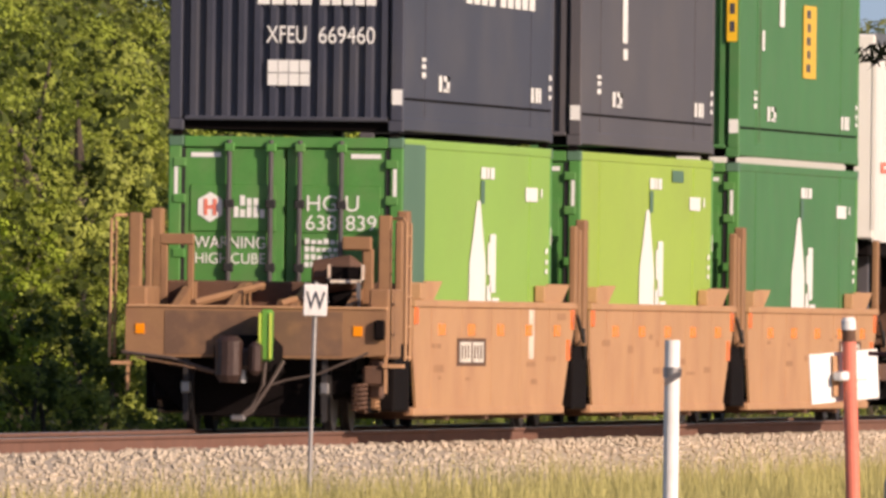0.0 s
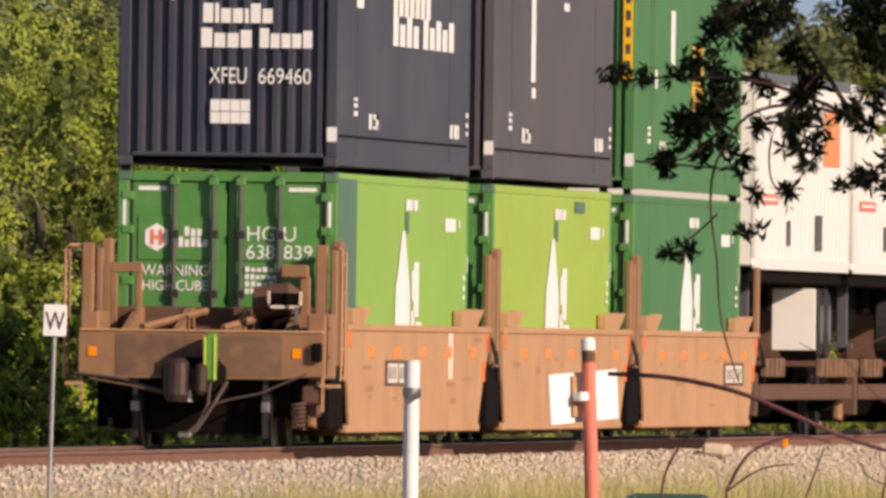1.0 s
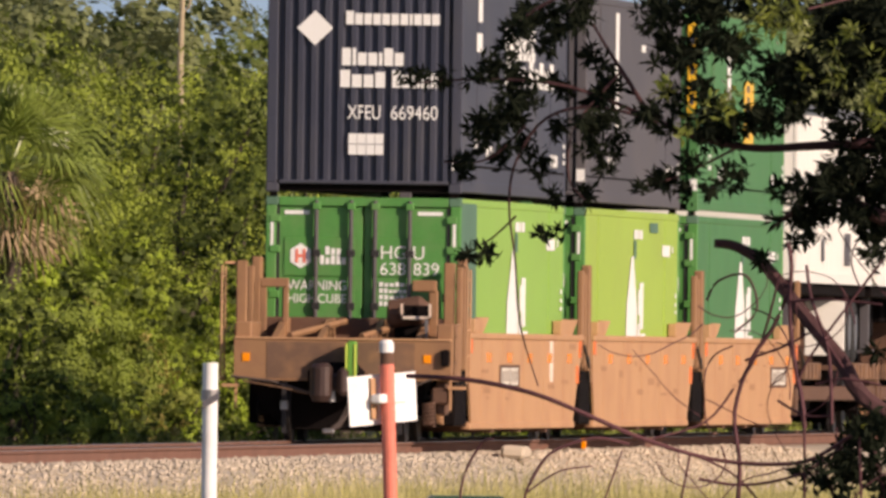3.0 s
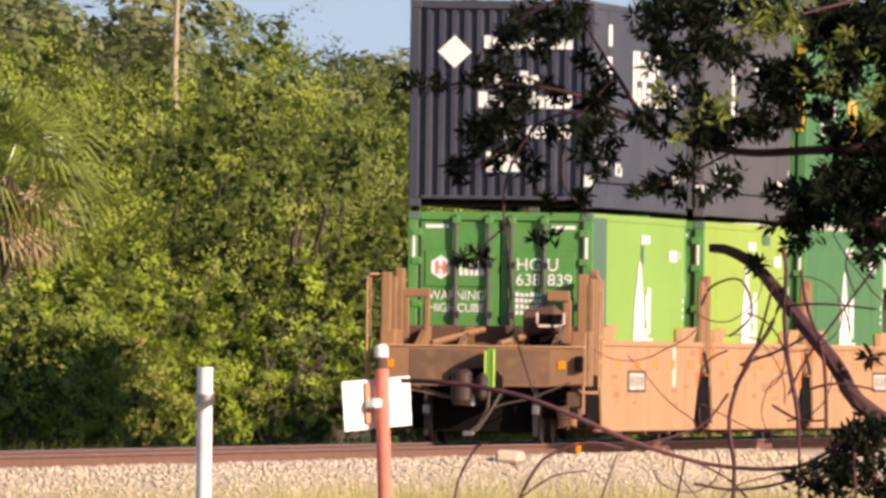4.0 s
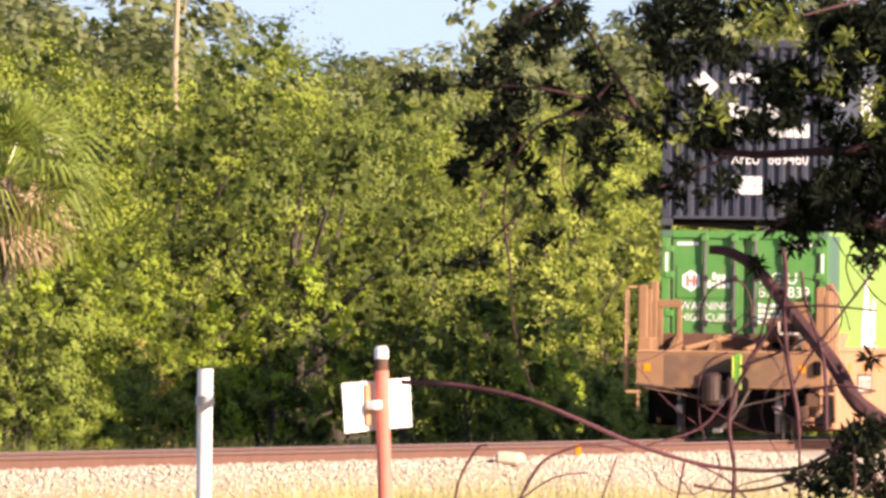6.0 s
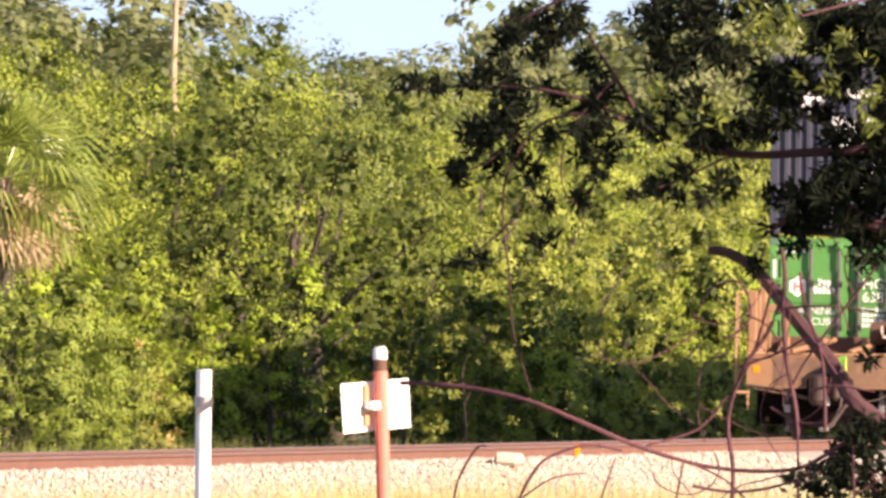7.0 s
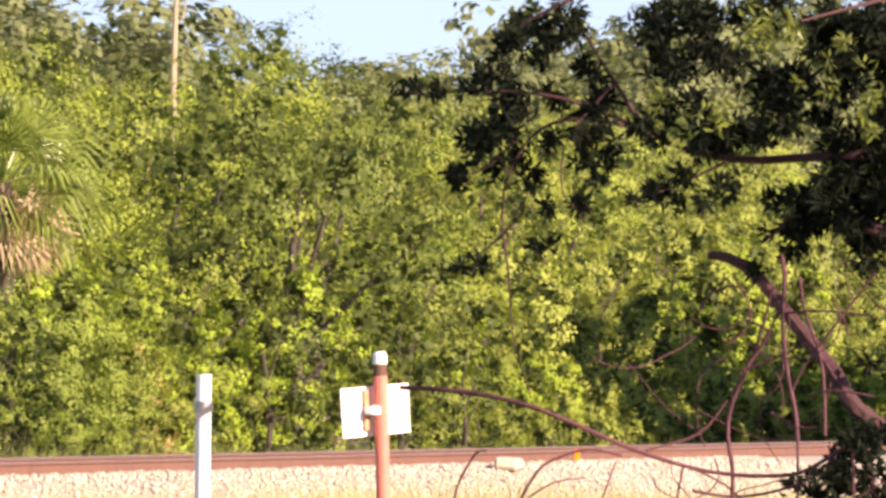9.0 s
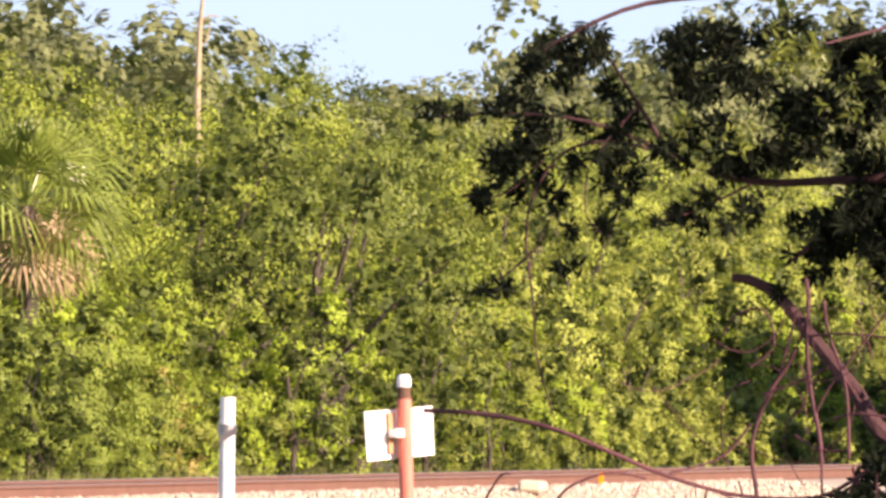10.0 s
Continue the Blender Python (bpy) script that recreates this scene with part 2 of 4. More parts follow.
def on_train(ob, y, z=0.0, u=0.0):
    ob.matrix_basis = pose(TRACK + u, START + y, z)
    MOVERS.append((ob, y, z, u))
    return ob


def lettering(text, size, mat, parent, at, label=""):
    cu = bpy.data.curves.new("lettering", "FONT")
    cu.body, cu.size, cu.extrude, cu.align_x = text, size, 0.004, "LEFT"
    ob = bpy.data.objects.new("lettering", cu)
    me = bpy.data.meshes.new_from_object(ob)
    bpy.data.objects.remove(ob)
    me.materials.append(mat)
    t = new("lettering", me)
    t.parent = parent
    t.matrix_basis = at
    return tagged(t, label)


def container(label, main, end, frame_mat, doors=False, corrugated=False, length=16.15, height=2.90):
    """A 53-foot box on its own base: u across, y along from its rear face, z up."""
    w = 1.295
    c = thing("shipping_container", label, "container", group="containers on the train")
    part("side_wall", boxes((w - 0.05, w - 0.012, 0.12, length - 0.12, 0.16, height - 0.10)), main, c)
    part("side_wall", boxes((-w + 0.012, -w + 0.05, 0.12, length - 0.12, 0.16, height - 0.10)), main, c)
    part("roof", boxes((-w + 0.02, w - 0.02, 0.05, length - 0.05, height - 0.06, height - 0.02)), main, c)
    part("floor", boxes((-w + 0.02, w - 0.02, 0.05, length - 0.05, 0.10, 0.16)), GREASE_SHADE, c)
    part("front_wall", boxes((-w + 0.06, w - 0.06, length - 0.09, length - 0.05, 0.16, height - 0.1)), end, c)
    for u in (-1, 1):
        a, b = sorted((u * w, u * (w - 0.075)))
        part("bottom_rail", boxes((a, b, 0.10, length - 0.1, 0.02, 0.17), bevel=0.01), frame_mat, c)
        part("top_rail", boxes((a, b, 0.10, length - 0.1, height - 0.11, height - 0.01), bevel=0.01), main, c)
        for y in (0, length - 0.14):
            part("corner_post", boxes((*sorted((u * w, u * (w - 0.14))), y, y + 0.14, 0.12, height - 0.12), bevel=0.012), end, c)
            for z in (0, height - 0.125):
                part("corner_casting", boxes((*sorted((u * (w + 0.003), u * (w - 0.165))), y - 0.003, y + 0.18, z, z + 0.122), bevel=0.012), frame_mat, c)
        part("side_seam", boxes((*sorted((u * (w - 0.012), u * (w - 0.002))), 0.2, length - 0.2, 0.36, 0.385)), GREASE_SHADE, c)
        for y in (2.3, length - 2.44):
            part("stacking_post", boxes((*sorted((u * (w - 0.004), u * (w - 0.06))), y, y + 0.16, 0.17, height - 0.11)), main, c)
    if corrugated:
        # set-back sill coloured black for the shade in the gap below
        part("rear_sill", boxes((-w + 0.17, w - 0.17, 0.10, 0.20, 0.01, 0.12), bevel=0.01), GREASE_SHADE, c)
        for u in (-1.2, 1.2):
            for y in (0.09, length - 0.09):
                part("stacking_lock", boxes((u - 0.05, u + 0.05, y - 0.05, y + 0.05, -0.062, 0.01)), GREASE_SHADE, c)
        part("sill_edge", boxes((-w + 0.17, w - 0.17, 0.0, 0.10, 0.11, 0.16), bevel=0.01), frame_mat, c)
    else:
        part("rear_sill", boxes((-w + 0.17, w - 0.17, 0.0, 0.12, 0.01, 0.15), bevel=0.01), frame_mat, c)
    part("rear_header", boxes((-w + 0.17, w - 0.17, 0.0, 0.12, height - 0.13, height - 0.01), bevel=0.01), end, c)
    if doors:
        for s in (-1, 1):
            leaf = part("door", boxes((*sorted((s * 0.012, s * (w - 0.145))), 0.035, 0.075, 0.155, height - 0.135), bevel=0.008), end, c, "green container door leaf")
            part("door_gasket", boxes((*sorted((s * (w - 0.14), s * (w - 0.185))), 0.02, 0.036, 0.16, height - 0.14)), RUBBER, leaf)
            for k, (z0, z1) in enumerate(((0.42, 1.02), (1.16, 1.70), (1.84, 2.36))):
                part("door_panel", boxes((*sorted((s * 0.10, s * (w - 0.24))), 0.02, 0.036, z0, z1), bevel=0.012), end, leaf)
            for u in (0.16, 0.62):
                rod = part("locking_rod", tube(bmesh.new(), [(s * u, -0.03, 0.06), (s * u, -0.03, height - 0.05)], 0.030, 10), ROD, leaf, "galvanised locking rod")
                for z in (0.10, 0.75, 1.45, 2.15, height - 0.13):
                    # lower brackets coloured black for the shadows they cast on the door
                    part("rod_bracket", boxes((s * u - 0.055, s * u + 0.055, -0.06, 0.03, z - 0.05, z + 0.05), bevel=0.012), RUBBER if z < 2.5 else end, rod)
                part("door_handle", boxes((*sorted((s * u, s * (u + 0.30))), -0.045, -0.02, 1.02, 1.06)), STEEL, rod)
            for z in (0.35, 0.95, 1.6, 2.2, 2.6):
                part("hinge", boxes((*sorted((s * (w - 0.19), s * (w - 0.05))), -0.015, 0.03, z - 0.05, z + 0.05), bevel=0.01), end, leaf)
            part("reflective_tape", boxes((*sorted((s * 0.72, s * 1.05)), 0.026, 0.033, 2.66, 2.71)), WHITE, leaf, "white reflective tape strip")
            part("reflective_tape", boxes((*sorted((s * 1.19, s * 1.23)), -0.004, -0.001, 2.25, 2.58)), WHITE, leaf, "white reflective tape strip")
    elif corrugated:
        bm = bmesh.new()
        n, span = 13, 2 * (w - 0.15)
        outline = []
        for k in range(n):
            x = -span / 2 + k * span / n
            s = span / n
            outline += [(x, 0.085), (x + s * 0.30, 0.085), (x + s * 0.44, 0.035), (x + s * 0.80, 0.035), (x + s * 0.94, 0.085)]
        outline += [(span / 2, 0.085)]
        lo = [bm.verts.new((p, q, 0.15)) for p, q in outline]
        hi = [bm.verts.new((p, q, height - 0.12)) for p, q in outline]
        for i in range(len(lo) - 1):
            bm.faces.new((lo[i], lo[i + 1], hi[i + 1], hi[i]))
        part("end_wall", bm, end, c, "vertically corrugated steel end wall")
    else:
        part("end_wall", boxes((-w + 0.12, w - 0.12, 0.05, 0.09, 0.15, height - 0.12)), end, c)
    return c


REAR = pose(0, 0, 0, 90)                      # turns lettering upright on a face that looks back along the track
FLANK = Matrix.Rotation(radians(90), 4, "Z") @ pose(0, 0, 0, 90)

lower_z, upper_z = 0.33, 3.285
low_1 = container("light green container with dark green doors and white lettering", LIME, DOOR_GREEN, TEAL, doors=True)
low_2 = container("yellow-green container with white side lettering", LIME_2, DOOR_GREEN, TEAL, doors=True)
low_3 = container("dark green container with white side lettering", GREEN, DOOR_GREEN, TEAL, doors=True)
up_1 = container("navy blue container with a corrugated end and white lettering", NAVY, BLACK, NAVY, corrugated=True)
up_2 = container("dark grey container with a tall white side mark", GREY_PAINT, GREY_PAINT, GREY_PAINT, corrugated=True)
up_3 = container("green container with yellow safety labels", GREEN, GREEN, GREEN, corrugated=True)
PITCH = 19.4
for k, (lo, up) in enumerate(((low_1, up_1), (low_2, up_2), (low_3, up_3))):
    on_train(lo, k * PITCH, lower_z)
    on_train(up, k * PITCH - 0.05, upper_z)


def bogie():
    """A two-axle freight truck, centred on its own origin on the rail head."""
    t = thing("bogie", "greasy black two-axle freight truck with coil springs", "bogie", group="bogies")
    for y in (-0.89, 0.89):
        bm = bmesh.new()
        tube(bm, [(-0.98, y, 0.42), (0.98, y, 0.42)], 0.075, 10)
        axle = part("axle", bm, GREASE_SHADE, t)
        for s in (-1, 1):
            w = bmesh.new()
            tube(w, [(s * 0.80, y, 0.42), (s * 0.735, y, 0.42), (s * 0.73, y, 0.42), (s * 0.70, y, 0.42)], [0.425, 0.42, 0.45, 0.45], 28)
            part("wheel", w, WHEEL, axle, "dark steel wheel with a bright tread")
            c = bmesh.new()
            tube(c, [(s * 0.96, y, 0.42), (s * 1.16, y, 0.42), (s * 1.18, y, 0.42)], [0.11, 0.11, 0.07], 10)
            part("bearing_cap", c, GREASE_SHADE, axle)
    for s in (-1, 1):
        bm = bmesh.new()
        prism(bm, [(-1.12, 0.36), (-0.98, 0.56), (-0.45, 0.62), (0.45, 0.62), (0.98, 0.56), (1.12, 0.36), (0.72, 0.38), (0.36, 0.20), (-0.36, 0.20), (-0.72, 0.38)], "x", s * 0.99, s * 1.13)
        frame_part = part("side_frame", bm, GREASE_SHADE, t)
        for y in (-0.16, 0.0, 0.16):
            c = bmesh.new()
            pts = [(s * 1.16 + 0.055 * math.cos(k), y + 0.055 * math.sin(k), 0.24 + 0.26 * k / 38) for k in np.arange(0, 38, 0.7)]
            tube(c, pts, 0.013, 5)
            part("coil_spring", c, RUST, frame_part)
    for y in (-0.42, 0.42):
        part("brake_beam", boxes((-0.66, 0.66, y - 0.06, y + 0.06, 0.16, 0.46), bevel=0.02), GREASE_SHADE, t)
    part("bolster", boxes((-1.2, 1.2, -0.22, 0.22, 0.46, 0.74), bevel=0.03), GREASE_SHADE, t)
    return t


def well_car(last, board):
    """One articulated well unit; y = 0 is where the container's rear stands."""
    c = thing("well_car", "oxide brown steel well car carrying stacked containers", "rail car", group="well cars")
    wear = random.Random(7 + int(board))
    for s in (-1, 1):
        bm = bmesh.new()
        prism(bm, [(0.75, 0.19), (16.5, 0.19), (17.2, 0.75), (17.95, 1.20), (17.95, 1.42), (0.35, 1.42), (0.35, 0.8)], "x", s * 1.37, s * 1.40)
        side = part("well_side", bm, RUST, c, "large flat brown side plate")
        part("top_chord", boxes((*sorted((s * 1.33, s * 1.425)), 0.33, 18.02, 1.37, 1.45), bevel=0.012), RUST, c)
        part("bottom_chord", boxes((*sorted((s * 1.30, s * 1.42)), 0.33, 16.62, 0.17, 0.26), bevel=0.012), RUST, c)
        for y in (3.3, 6.45, 9.6, 12.75, 15.9):
            part("reflector", boxes((*sorted((s * 1.400, s * 1.408)), y - 0.34, y + 0.34, 1.06, 1.19)), YELLOW, side, "yellow-orange reflector")
        for y, z0, z1 in ((0.62, 1.18, 1.40), (17.65, 1.14, 1.40), (17.2, 0.78, 1.02)):
            part("reflector", boxes((*sorted((s * 1.400, s * 1.408)), y - 0.2, y + 0.2, z0, z1)), ORANGE_RED, side, "orange-red edge reflector")
        for y in (2.2, 5.4, 8.6, 11.8, 15.0):
            part("weld_seam", boxes((*sorted((s * 1.400, s * 1.404)), y, y + 0.03, 0.27, 1.37)), RUST, side)
        if board:
            part("placard", boxes((*sorted((s * 1.400, s * 1.406)), board, board + 3.1, 0.72, 1.03)), RUST_DARK, side, "dark framed placard board")
            for k in range(2):
                sheet = part("placard_sheet", boxes((*sorted((s * 1.406, s * 1.410)), board + 0.3 + 1.35 * k, board + 1.45 + 1.35 * k, 0.76, 0.99)), PLACARD, side, "weathered white placard sheet")
                for q in range(3):
                    part("print_bar", boxes((*sorted((s * 1.410, s * 1.413)), board + 0.45 + 1.35 * k + 0.33 * q, board + 0.58 + 1.35 * k + 0.33 * q, 0.80, 0.95)), RUST_DARK, sheet)
        for _ in range(9):
            y, z, a, b = wear.uniform(1.2, 16.0), wear.uniform(0.35, 1.25), wear.uniform(0.25, 1.1), wear.uniform(0.03, 0.10)
            part("stencil_bar", boxes((*sorted((s * 1.400, s * 1.403)), y, y + a, z, z + b)), STENCIL, side, "faded dark stencil bar")
        if last:
            part("pale_streak", boxes((*sorted((s * 1.400, s * 1.404)), 12.75, 13.3, 0.80, 1.36)), SCUFF_SUN, side, "pale scuffed paint streak")
        for y0, y1, lean in ((0.9, 3.6, 0.5), (14.2, 17.6, -0.5)):
            bm = bmesh.new()
            prism(bm, [(y0 + 0.3, 1.45), (y1 - 0.9, 1.45), (y1, 1.66), (y0 + 1.0, 1.66)], "x", s * 1.34, s * 1.37)
            part("guide_plate", bm, RUST, c, "slanting container guide plate")
            part("guide_block", boxes((*sorted((s * 1.30, s * 1.42)), y0 if lean > 0 else y0 + 0.1, y0 + 0.4, 1.45, 1.64), bevel=0.01), RUST, c)
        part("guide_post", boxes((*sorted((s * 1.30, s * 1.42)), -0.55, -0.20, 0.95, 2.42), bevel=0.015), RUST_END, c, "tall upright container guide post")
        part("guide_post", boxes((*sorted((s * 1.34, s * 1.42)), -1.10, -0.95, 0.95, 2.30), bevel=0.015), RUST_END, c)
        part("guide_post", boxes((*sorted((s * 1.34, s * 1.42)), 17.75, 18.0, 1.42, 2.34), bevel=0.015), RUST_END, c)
        # gusset widened and blackened to stand for the shade in the gap
        part("end_gusset", boxes((*sorted((s * 1.02, s * 1.365)), -1.3, 0.34, 0.22, 1.30), bevel=0.02), GREASE_SHADE, c)
        bm = bmesh.new()
        tube(bm, [(s * 1.46, 17.6, 1.3), (s * 1.48, 18.2, 1.0), (s * 1.40, 18.9, 1.15), (s * 1.38, 19.3, 0.8)], 0.022, 6)
        part("brake_hose", bm, RUBBER, c)
    part("well_floor", boxes((-1.37, 1.37, 0.3, 16.8, 0.20, 0.27)), RUST_DARK, c)
    for y in (4.2, 8.4, 12.6):
        part("cross_bearer", boxes((-1.37, 1.37, y, y + 0.3, 0.12, 0.21)), RUST_DARK, c)
    part("front_bulkhead", boxes((-1.2, 1.2, 17.1, 18.9, 0.74, 1.15), bevel=0.02), RUST_DARK, c)
    if last:
        end_platform(c)
    else:
        part("rear_bulkhead", boxes((-1.2, 1.2, -0.9, 0.3, 0.74, 1.15), bevel=0.02), RUST_DARK, c)
    return c


def end_platform(c):
    """The braking end of the last unit: beam, coupler, brake rigging, ladders and posts."""
    bm = bmesh.new()
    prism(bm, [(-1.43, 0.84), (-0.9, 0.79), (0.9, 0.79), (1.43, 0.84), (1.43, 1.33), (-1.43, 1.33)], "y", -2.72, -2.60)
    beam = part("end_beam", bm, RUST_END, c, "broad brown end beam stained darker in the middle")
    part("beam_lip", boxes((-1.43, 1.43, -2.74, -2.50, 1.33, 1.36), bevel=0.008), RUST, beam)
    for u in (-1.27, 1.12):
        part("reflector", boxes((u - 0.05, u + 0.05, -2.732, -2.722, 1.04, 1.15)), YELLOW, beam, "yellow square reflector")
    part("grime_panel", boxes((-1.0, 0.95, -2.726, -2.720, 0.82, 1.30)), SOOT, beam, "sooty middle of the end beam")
    part("deck", boxes((-1.30, 1.30, -2.5, -0.25, 1.20, 1.30)), RUST_DARK, c)
    for u in (-0.95, -0.35, 0.35, 0.95):
        bm = bmesh.new()
        prism(bm, [(-2.5, 1.30), (-0.3, 1.30), (-0.3, 1.62), (-0.9, 1.60)], "x", u - 0.04, u + 0.04)
        part("deck_rib", bm, RUST_END, c)
    for u0, u1 in ((-0.75, -0.15), (0.2, 0.7)):
        bm = bmesh.new()
        tube(bm, [(u0, -2.2, 1.38), (u1, -0.8, 1.58)], 0.045, 6)
        part("deck_brace", bm, RUST_END, c)
    part("deck_sill", boxes((-1.25, 1.25, -0.42, -0.20, 1.30, 1.63), bevel=0.02), RUST_DARK, c)
    part("underframe", boxes((-1.05, 1.05, -2.45, 0.3, 0.66, 1.18), bevel=0.03), GREASE_SHADE, c)
    # black plate added to fill the shade round the truck end
    bm = bmesh.new()
    prism(bm, [(-1.28, 0.82), (-1.10, 0.50), (-0.80, 0.16), (0.66, 0.16), (0.80, 0.40), (1.06, 0.44), (1.06, 0.82)], "y", -2.36, -2.10)
    part("brake_rigging", bm, GREASE_SHADE, c, "black plate for the shade round the truck end")
    coil = [(1.14 + 0.075 * math.cos(k), -2.66 + 0.075 * math.sin(k), 0.22 + 0.30 * k / 38) for k in np.arange(0, 38, 0.6)]
    part("coil_spring", tube(bmesh.new(), coil, 0.018, 6), RUST_DARK, c, "rusty coil spring")
    # small bright blocks added for the sky's glints on the wheel flanges
    for u in (-0.77, 0.75):
        part("brake_shoe", boxes((u - 0.05, u + 0.05, -2.66, -2.56, 0.40, 0.53), bevel=0.015), STEEL, c, "bright block for the sky's glint on a wheel flange")
        part("brake_hanger", boxes((u - 0.03, u + 0.03, -2.64, -2.58, 0.10, 0.80)), WHEEL, c)
    part("draft_housing", boxes((-0.45, 0.30, -2.90, -2.2, 0.52, 1.04), bevel=0.12), GREASE_SHADE, c)
    coupler = part("coupler", boxes((-0.24, 0.02, -3.25, -2.6, 0.66, 0.90), bevel=0.05), COUPLER, c, "rusty knuckle coupler")
    bm = bmesh.new()
    tube(bm, [(-0.22, -3.34, 0.52), (-0.22, -3.34, 0.60), (-0.22, -3.34, 0.97), (-0.22, -3.34, 1.03)], [0.10, 0.15, 0.15, 0.09], 14)
    part("knuckle", bm, COUPLER, coupler)
    part("coupler_jaw", boxes((0.0, 0.13, -3.46, -3.12, 0.60, 0.97), bevel=0.05), COUPLER, coupler)
    bm = bmesh.new()
    tube(bm, [(-0.08, -3.30, 0.52), (-0.08, -3.30, 0.66)], 0.05, 8)
    part("knuckle_pin", bm, STEEL, coupler)
    device = part("end_of_train_device", boxes((0.095, 0.205, -3.10, -2.80, 0.76, 1.32), bevel=0.02), SAFETY_GREEN, c, "lime green end-of-train unit")
    part("device_edge", boxes((0.075, 0.10, -3.115, -3.09, 0.78, 1.28)), YELLOW_GREEN, device)
    part("device_edge", boxes((0.19, 0.215, -3.115, -3.09, 0.78, 1.28)), YELLOW_GREEN, device)
    for pts, r in (([(0.14, -3.0, 0.76), (0.12, -3.02, 0.5), (0.0, -3.05, 0.25), (-0.12, -3.08, 0.15)], 0.022),
                   ([(0.33, -2.9, 0.76), (0.20, -3.0, 0.52), (0.0, -3.06, 0.20), (-0.14, -3.1, 0.12)], 0.022),
                   ([(1.25, -2.85, 0.86), (0.7, -2.9, 0.62), (0.35, -2.92, 0.55), (0.2, -2.95, 0.50)], 0.013),
                   ([(-1.45, -2.9, 0.84), (-0.9, -2.95, 0.78), (-0.5, -2.95, 0.66), (-0.3, -2.95, 0.60)], 0.018)):
        bm = bmesh.new()
        tube(bm, pts, r, 7)
        part("air_hose", bm, HOSE, c, "hanging grey-brown air hose")
    part("glad_hand", boxes((-0.22, -0.06, -3.14, -3.04, 0.10, 0.17), bevel=0.02), STEEL, c, "shiny hose coupling")
    # left bracket frame
    for rows in (((-1.25, -1.17, -1.1, -1.0, 1.3, 2.02),), ((-0.95, -0.88, -1.1, -1.0, 1.3, 2.02),), ((-1.25, -0.88, -1.11, -0.99, 2.02, 2.14),)):
        part("bracket", boxes(*rows, bevel=0.01), RUST_END, c)
    # brake gear on the other side
    part("brake_stand", boxes((0.76, 1.08, -1.15, -1.0, 1.98, 2.13), bevel=0.015), RUST_END, c)
    part("brake_stand", boxes((0.98, 1.10, -1.12, -1.0, 1.3, 2.0), bevel=0.015), RUST_END, c)
    bm = bmesh.new()
    tube(bm, [(0.46, -1.35, 1.68), (0.50, -1.35, 1.68), (0.90, -1.35, 1.74), (1.0, -1.35, 1.74)], [0.12, 0.19, 0.19, 0.10], 16)
    part("brake_cylinder", bm, RUST_DARK, c, "rusty brown brake cylinder")
    bm = bmesh.new()
    tube(bm, [(0.55, -1.2, 1.42), (0.95, -1.2, 1.42)], 0.16, 14)
    part("air_reservoir", bm, GREASE_SHADE, c)
    tag = part("brake_platform", boxes((0.68, 1.04, -1.62, -1.50, 1.64, 1.80), bevel=0.01), GREASE_SHADE, c)
    # pale rims: sunlight on the platform's edges, put into the colour
    part("platform_rim", boxes((0.66, 1.06, -1.64, -1.60, 1.62, 1.655)), SCUFF_SUN, tag, "platform rim, pale for its sunlit edge")
    part("platform_rim", boxes((0.66, 0.69, -1.64, -1.60, 1.62, 1.82)), SCUFF_SUN, tag, "platform rim, pale for its sunlit edge")
    part("platform_rim", boxes((1.03, 1.06, -1.64, -1.60, 1.62, 1.82)), SCUFF_SUN, tag, "platform rim, pale for its sunlit edge")
    part("prop", boxes((0.98, 1.02, -1.64, -1.56, 1.32, 1.64)), STEEL, c)
    for s in (-1, 1):
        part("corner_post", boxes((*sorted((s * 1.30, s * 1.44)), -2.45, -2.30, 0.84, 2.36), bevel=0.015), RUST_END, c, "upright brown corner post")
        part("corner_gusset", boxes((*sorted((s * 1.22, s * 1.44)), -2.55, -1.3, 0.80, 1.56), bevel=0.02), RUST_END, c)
        rail = bmesh.new()
        tube(rail, [(s * 1.62, -2.55, 0.78), (s * 1.62, -2.55, 2.28), (s * 1.58, -2.5, 2.33), (s * 1.46, -2.4, 2.33)], 0.018, 6)
        ladder = part("handrail", rail, RUST, c)
        rail = bmesh.new()
        tube(rail, [(s * 1.62, -2.10, 0.78), (s * 1.62, -2.10, 2.28)], 0.018, 6)
        part("handrail", rail, RUST, c)
        for z in (0.82, 1.15, 1.48, 1.81, 2.14):
            rung = bmesh.new()
            tube(rung, [(s * 1.62, -2.55, z), (s * 1.62, -2.10, z)], 0.014, 6)
            part("rung", rung, RUST, ladder)
        part("step", boxes((*sorted((s * 1.38, s * 1.60)), -2.62, -2.35, 0.70, 0.74)), RUST, c)
        part("step_hanger", boxes((*sorted((s * 1.40, s * 1.43)), -2.6, -2.55, 0.42, 0.84)), RUST, c)
    for z in (0.50, 0.86, 1.1):
        part("bracket_block", boxes((1.16, 1.40, -2.58, -2.2, z, z + 0.22), bevel=0.03), RUST_DARK, c)
    part("side_pipe_cover", boxes((1.22, 1.36, -2.5, -2.1, 0.36, 0.80), bevel=0.03), RUST_DARK, c)
    # raised black block; its colour stands for the shade in a pocket
    part("corner_recess", boxes((1.30, 1.42, -2.80, -2.72, 1.00, 1.22), bevel=0.02), GREASE_SHADE, c, "black block standing for a shaded pocket in the beam's corner")
    pipe = [(-1.30, -2.78, 0.78), (-0.8, -2.80, 0.70), (-0.45, -2.80, 0.62)]
    part("trainline_pipe", tube(bmesh.new(), pipe, 0.012, 6), SOOT, c)


